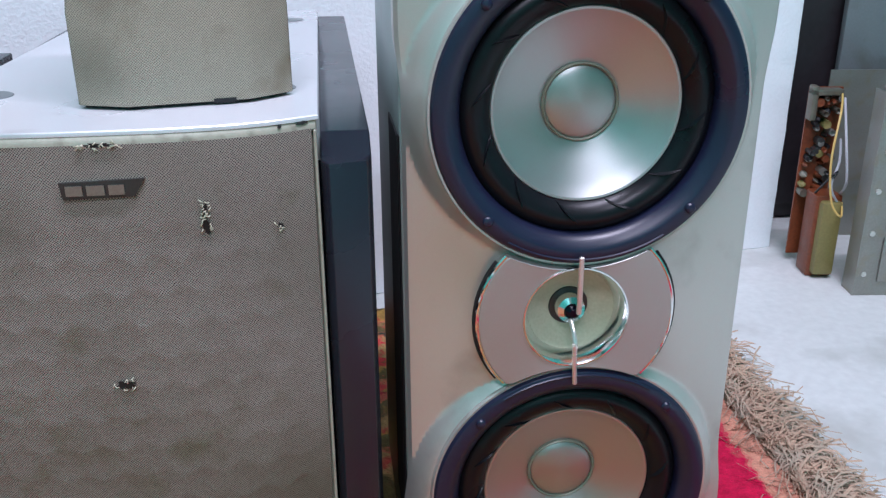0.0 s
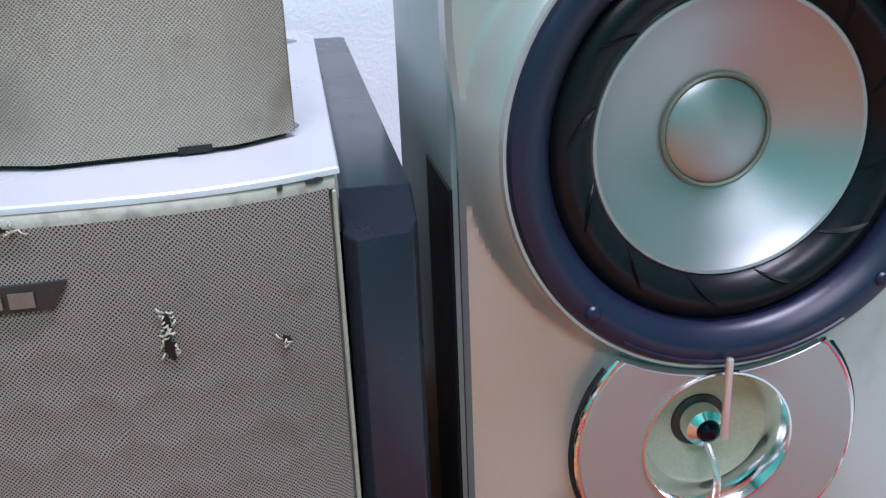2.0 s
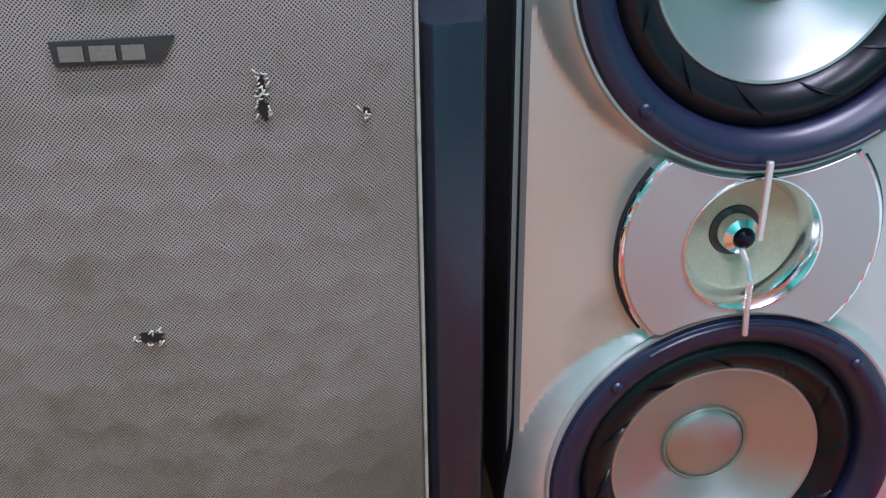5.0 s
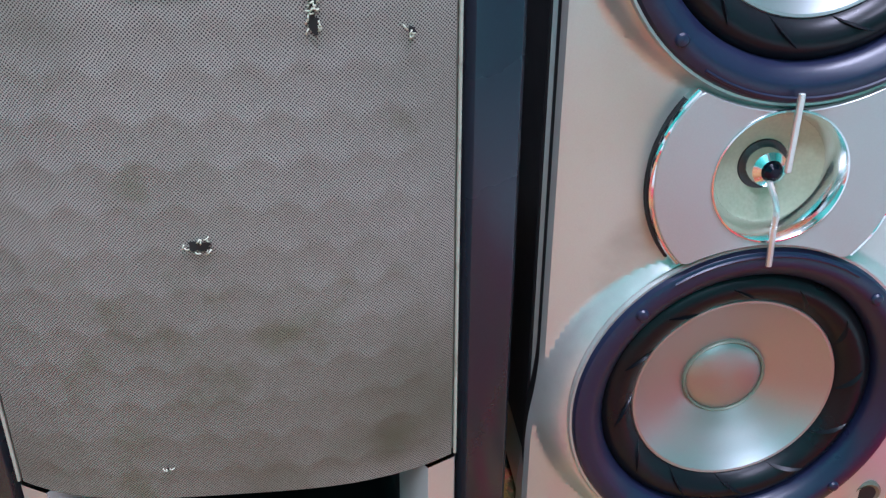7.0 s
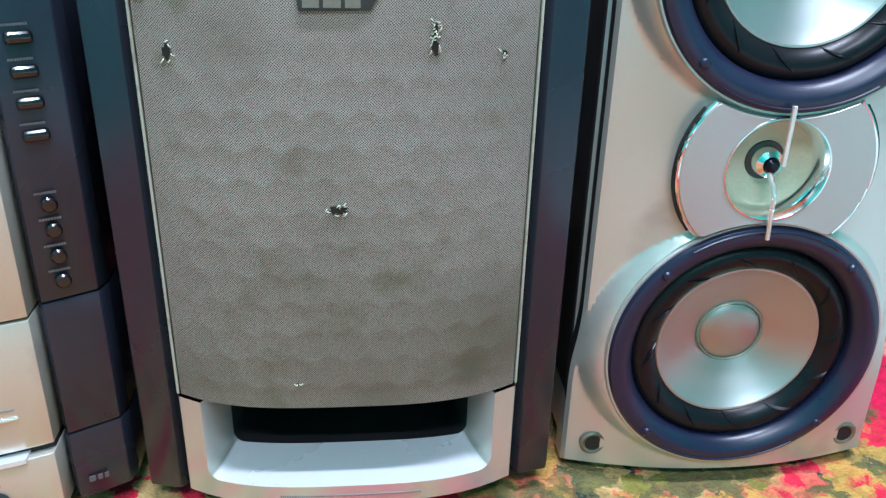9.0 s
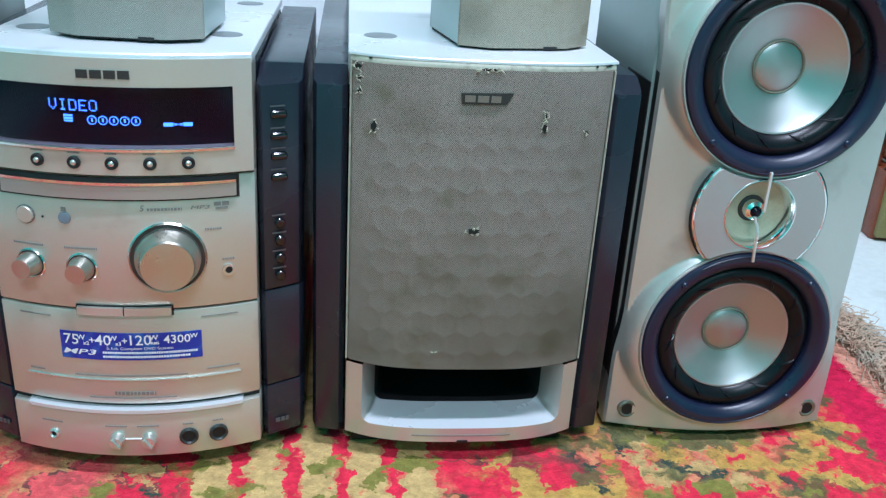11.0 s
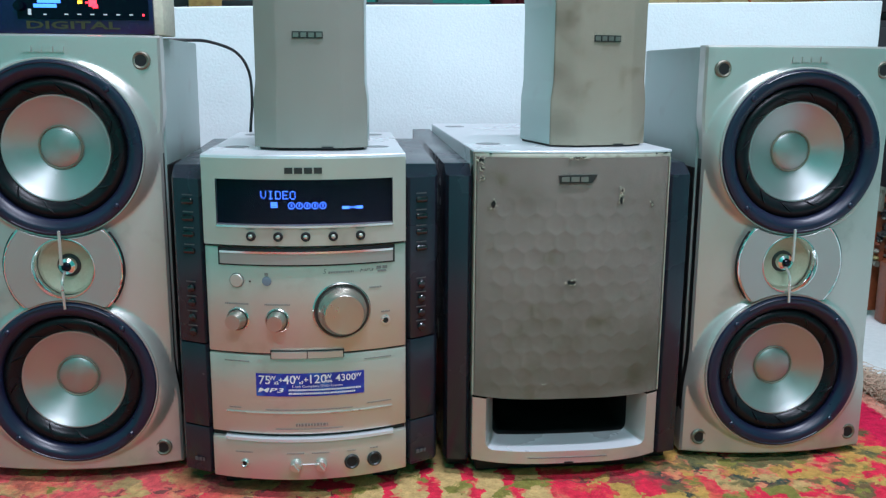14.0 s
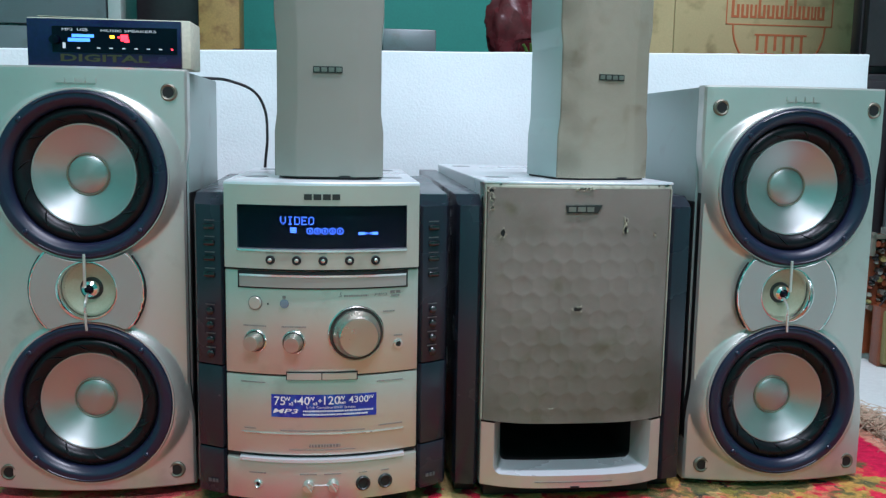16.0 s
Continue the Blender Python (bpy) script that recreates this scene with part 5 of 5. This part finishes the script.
for k in range(4):
    d = part("door", box(-0.795 + 0.417 * k, -0.385 + 0.417 * k, 0.0, 0.019, 0.03, 0.575, 0.003), DARKWOOD, cup)
    part("handle", box(-0.425 + 0.417 * k, -0.415 + 0.417 * k, -0.015, -0.001, 0.28, 0.36, 0.003), STEEL, d)
TOPZ = 0.5965
g = thing("cardboard_carton", 0.735, 1.74, TOPZ, 0.0, "brown cardboard carton with orange print on the cupboard", "carton")
box_part = part("box", box(-0.266, 0.266, 0.0, 0.36, 0.0, 0.46, 0.004), CARD, g)
fb = lambda x: 0.0
part("flap", prism([(-0.268, 0.0), (-0.330, 0.03), (-0.332, 0.034), (-0.268, 0.004)], 0.0, 0.45), CARD, g, "loose side flap")
part("print_frame", bars([(-0.130, 0.160, 0.106, 0.109), (-0.130, -0.127, 0.106, 0.20), (0.157, 0.160, 0.106, 0.20), (-0.130, 0.160, 0.197, 0.20)], fb, 0.0012), INK, box_part, "thin orange printed frame")
x, rects = -0.116, []
for wd, hh in ((0.026, 0.050), (0.024, 0.034), (0.022, 0.034), (0.024, 0.050), (0.024, 0.034), (0.024, 0.034), (0.024, 0.050), (0.024, 0.050), (0.024, 0.034), (0.017, 0.034), (0.024, 0.034)):
    rects += [(x, x + wd * 0.28, 0.1301, 0.124 + hh), (x + wd * 0.55, x + wd * 0.82, 0.1301, 0.158), (x, x + wd * 0.82, 0.124, 0.1299)]
    x += wd
part("print", bars(rects, fb, 0.0012), INK, box_part, "row of plain orange bars")
part("print", bars([(-0.045 + 0.024 * k, -0.038 + 0.024 * k, 0.0425 - 0.006 * (k % 2), 0.0799) for k in range(6)] + [(-0.050, 0.092, 0.080, 0.085), (-0.042, 0.006, 0.030, 0.036), (0.030, 0.078, 0.030, 0.036)], fb, 0.0012), INK, box_part, "row of plain orange bars")
pts = [(0.015 + 0.125 * math.cos(a), -0.0012, 0.105 + 0.125 * math.sin(a)) for a in [radians(180 + 9 * k) for k in range(21)]]
part("print_arc", tube(pts, 0.0025, 6, 2), INK, box_part, "orange printed arc")

b = tagged(part("grey_box", box(-0.276, -0.142, 1.75, 1.95, TOPZ, 0.668, 0.004), STEEL), "dark grey metal box lying on the cupboard", "box")
bm = bmesh.new()
bmesh.ops.create_icosphere(bm, subdivisions=4, radius=1.0)
for v in bm.verts:
    v.co += 0.16 * noise.noise_vector(v.co * 1.7) + 0.08 * noise.noise_vector(v.co * 5)
    v.co = (0.070 + v.co.x * 0.075, 1.82 + v.co.y * 0.06, max(TOPZ, TOPZ + 0.10 + v.co.z * 0.12))
tagged(part("plastic_bag", bm, BAG), "crumpled maroon plastic bag on the cupboard", "bag")
bm = bmesh.new()
for k in range(7):
    a = tube([(0.09 + 0.006 * k, 1.74, TOPZ), (0.085 + 0.012 * k, 1.735, TOPZ + 0.025), (0.075 + 0.02 * k, 1.73, TOPZ + 0.04 + 0.004 * (k % 3))], 0.004, 6, 4)
    merge(bm, a)
tagged(part("green_sprig", bm, LEAF), "small green leafy sprig beside the bag", "plant")
b = tagged(part("wooden_post", box(-0.722, -0.624, 1.75, 1.85, -0.010, 1.30, 0.004), WOOD), "bare pine post standing upright", "post")
c = thing("steel_cabinet", -1.26, 1.76, -0.010, 0.0, "grey painted steel cabinet with a pale edge", "cabinet")
part("body", box(-0.34, 0.322, 0.02, 0.45, 0.0, 1.3, 0.004), STEEL, c)
part("door", box(-0.335, 0.320, 0.0, 0.018, 0.03, 0.66, 0.003), STEEL, c)
part("door", box(-0.335, 0.320, 0.0, 0.018, 0.665, 1.28, 0.003), STEEL, c)
part("edge", box(0.324, 0.355, 0.0, 0.05, 0.0, 1.3, 0.003), PALE_PLASTIC, c, "pale cabinet edge")
# a plain dark sheet fills the gap beside the post
b = tagged(part("dark_sheet", box(-0.90, -0.726, 1.90, 1.93, -0.010, 1.5, 0.004), DARKWOOD), "nearly black upright sheet filling the gap", "curtain")

# ---- stripped chassis on the cement ----
ch = thing("opened_chassis", 0.680, 0.955, -0.010, -8.0, "opened metal amplifier chassis with brown circuit board standing on cement", "electronics")
side = part("side_plate", box(0.0, 0.26, 0.0, 0.0025, 0.0, 0.268), ZINC, ch, "slotted zinc side plate")
for r in range(11):
    for c2 in range(6):
        part("vent_slot", box(0.006 + 0.040 * c2, 0.036 + 0.040 * c2, -0.0012, 0.0, 0.136 + 0.0105 * r, 0.1415 + 0.0105 * r), BLACK, side)
part("flange", box(-0.022, 0.0, -0.001, 0.002, 0.0, 0.262, 0.001), ZINC, side)
part("flange", box(-0.024, -0.022, -0.001, 0.030, 0.0, 0.262), ZINC, side)
part("top_fold", box(-0.022, 0.26, 0.0026, 0.016, 0.2655, 0.268, 0.0008), ZINC, side)
part("pressing", box(0.004, 0.10, -0.0030, 0.0, 0.09, 0.112, 0.0012), ZINC, side)
part("pressing", box(0.004, 0.030, -0.0030, 0.0, 0.02, 0.080, 0.0012), ZINC, side)
for hx, hz in ((-0.014, 0.030), (-0.012, 0.085), (-0.014, 0.140), (-0.011, 0.190), (-0.013, 0.240)):
    part("screw", lathe([(0.0036, 0.0), (0.0034, -0.0018), (0.0, -0.0022)], hx, hz, -0.001, 14), STEELPIN, side)
board = part("circuit_board", box(-0.068, -0.024, 0.118, 0.121, 0.012, 0.246), PCB, ch, "brown circuit board")
rnd = random.Random(11)
for k in range(46):
    px, pz, r = rnd.uniform(-0.064, -0.030), rnd.uniform(0.10, 0.235), rnd.uniform(0.0025, 0.0060)
    part("component", lathe([(r, 0.0), (r, -rnd.uniform(0.006, 0.022)), (0.0, -0.015)], px, pz, 0.118, 10), rnd.choice([BLACK, BLACK, ZINC, PCB, BADGE, YELLOW, BRASS]), board)
tr = part("transformer", box(-0.056, -0.029, 0.05, 0.11, 0.006, 0.108, 0.004), YELLOW, ch, "yellow wrapped transformer")
part("core", box(-0.061, -0.026, 0.062, 0.098, 0.0, 0.114, 0.003), PCB, tr)
part("bracket", box(-0.070, -0.062, 0.100, 0.116, 0.205, 0.250, 0.001), BRASS, ch)
part("bracket", box(-0.070, -0.030, 0.100, 0.116, 0.238, 0.246, 0.001), BRASS, ch)
part("wire", tube([(-0.032, 0.10, 0.240), (-0.048, 0.06, 0.225), (-0.064, 0.03, 0.17), (-0.060, 0.02, 0.120), (-0.045, 0.02, 0.100), (-0.028, 0.06, 0.105)], 0.0014), WIRE_Y, ch, "looping yellow wire")
part("wire", tube([(-0.028, 0.10, 0.235), (-0.040, 0.05, 0.19), (-0.036, 0.04, 0.14), (-0.028, 0.07, 0.115)], 0.0017), WIRE_G, ch, "grey wire")
part("wire", tube([(-0.025, 0.10, 0.18), (-0.040, 0.06, 0.16), (-0.050, 0.05, 0.13), (-0.03, 0.06, 0.10)], 0.0017), WIRE_G, ch, "grey wire")
part("wire", tube([(-0.030, 0.09, 0.13), (-0.045, 0.05, 0.15), (-0.055, 0.05, 0.14), (-0.058, 0.08, 0.11)], 0.0016), WIRE_K, ch, "black wire")
part("rail", box(0.0, 0.26, 0.22, 0.2225, 0.0, 0.25), ZINC, ch)
dc = thing("dark_cabinet", 1.02, 1.235, -0.010, 0.0, "nearly black wooden cabinet with a shallow tall upper part", "cabinet")
part("body", box(-0.350, 0.35, 0.02, 0.30, 0.0, 0.560, 0.004), DARKWOOD, dc)
part("door", box(-0.345, -0.005, 0.0, 0.019, 0.03, 0.545, 0.003), DARKWOOD, dc)
part("door", box(0.005, 0.345, 0.0, 0.019, 0.03, 0.545, 0.003), DARKWOOD, dc)
part("upper_body", box(-0.325, 0.35, 0.040, 0.075, 0.561, 1.4, 0.004), DARKWOOD, dc)
part("upper_door", box(-0.321, 0.345, 0.020, 0.039, 0.575, 1.38, 0.003), DARKWOOD, dc)
lp = thing("leaning_panel", 0.785, 1.205, -0.010, 0.0, "plain grey steel panel leaning against the dark cabinet", "panel")
part("sheet", box(-0.044, 0.046, 0.0, 0.012, 0.0, 0.56, 0.002), STEEL, lp)
part("edge_fold", box(0.0465, 0.056, -0.006, 0.012, 0.0, 0.56, 0.002), DARKWOOD, lp)

# ---- power box and cables beside the speaker ----
pb = thing("power_box", -0.880, 0.655, 0.0, -28.0, "pale grey plastic socket box lying on the rug", "socket box")
part("case", box(-0.10, 0.085, -0.045, 0.045, 0.0, 0.048, 0.005), PALE_PLASTIC, pb)
part("cover", box(-0.098, 0.083, -0.043, 0.043, 0.0485, 0.0525, 0.0015), PALE_PLASTIC, pb)
for k in range(3):
    part("socket_slot", box(0.052 - 0.05 * k, 0.060 - 0.05 * k, -0.012, 0.012, 0.0522, 0.0530), BLACK, pb)
for n_c, (pts, r, m_c, lab) in enumerate((
        ([(-0.78, 0.80, 0.10), (-0.82, 0.78, 0.075), (-0.88, 0.76, 0.05), (-0.98, 0.74, 0.03)], 0.0035, WIRE_K, "thick black mains cable behind the speaker"),
        ([(-0.76, 0.78, 0.035), (-0.82, 0.77, 0.020), (-0.86, 0.76, 0.035), (-0.90, 0.75, 0.075), (-0.96, 0.74, 0.11)], 0.0050, WIRE_K, "thick black mains cable behind the speaker"),
        ([(-0.76, 0.76, 0.085), (-0.83, 0.76, 0.080), (-0.90, 0.75, 0.078), (-0.98, 0.74, 0.076)], 0.0018, WIRE_K, "thin dark wire lying behind the speaker"),
        ([(-0.76, 0.70, 0.012), (-0.84, 0.71, 0.004), (-0.95, 0.72, 0.003), (-1.05, 0.72, 0.003)], 0.0022, WIRE_Y, "thin tan wire lying on the rug"))):
    tagged(part("cable", tube(pts, r), m_c), lab, "cable")
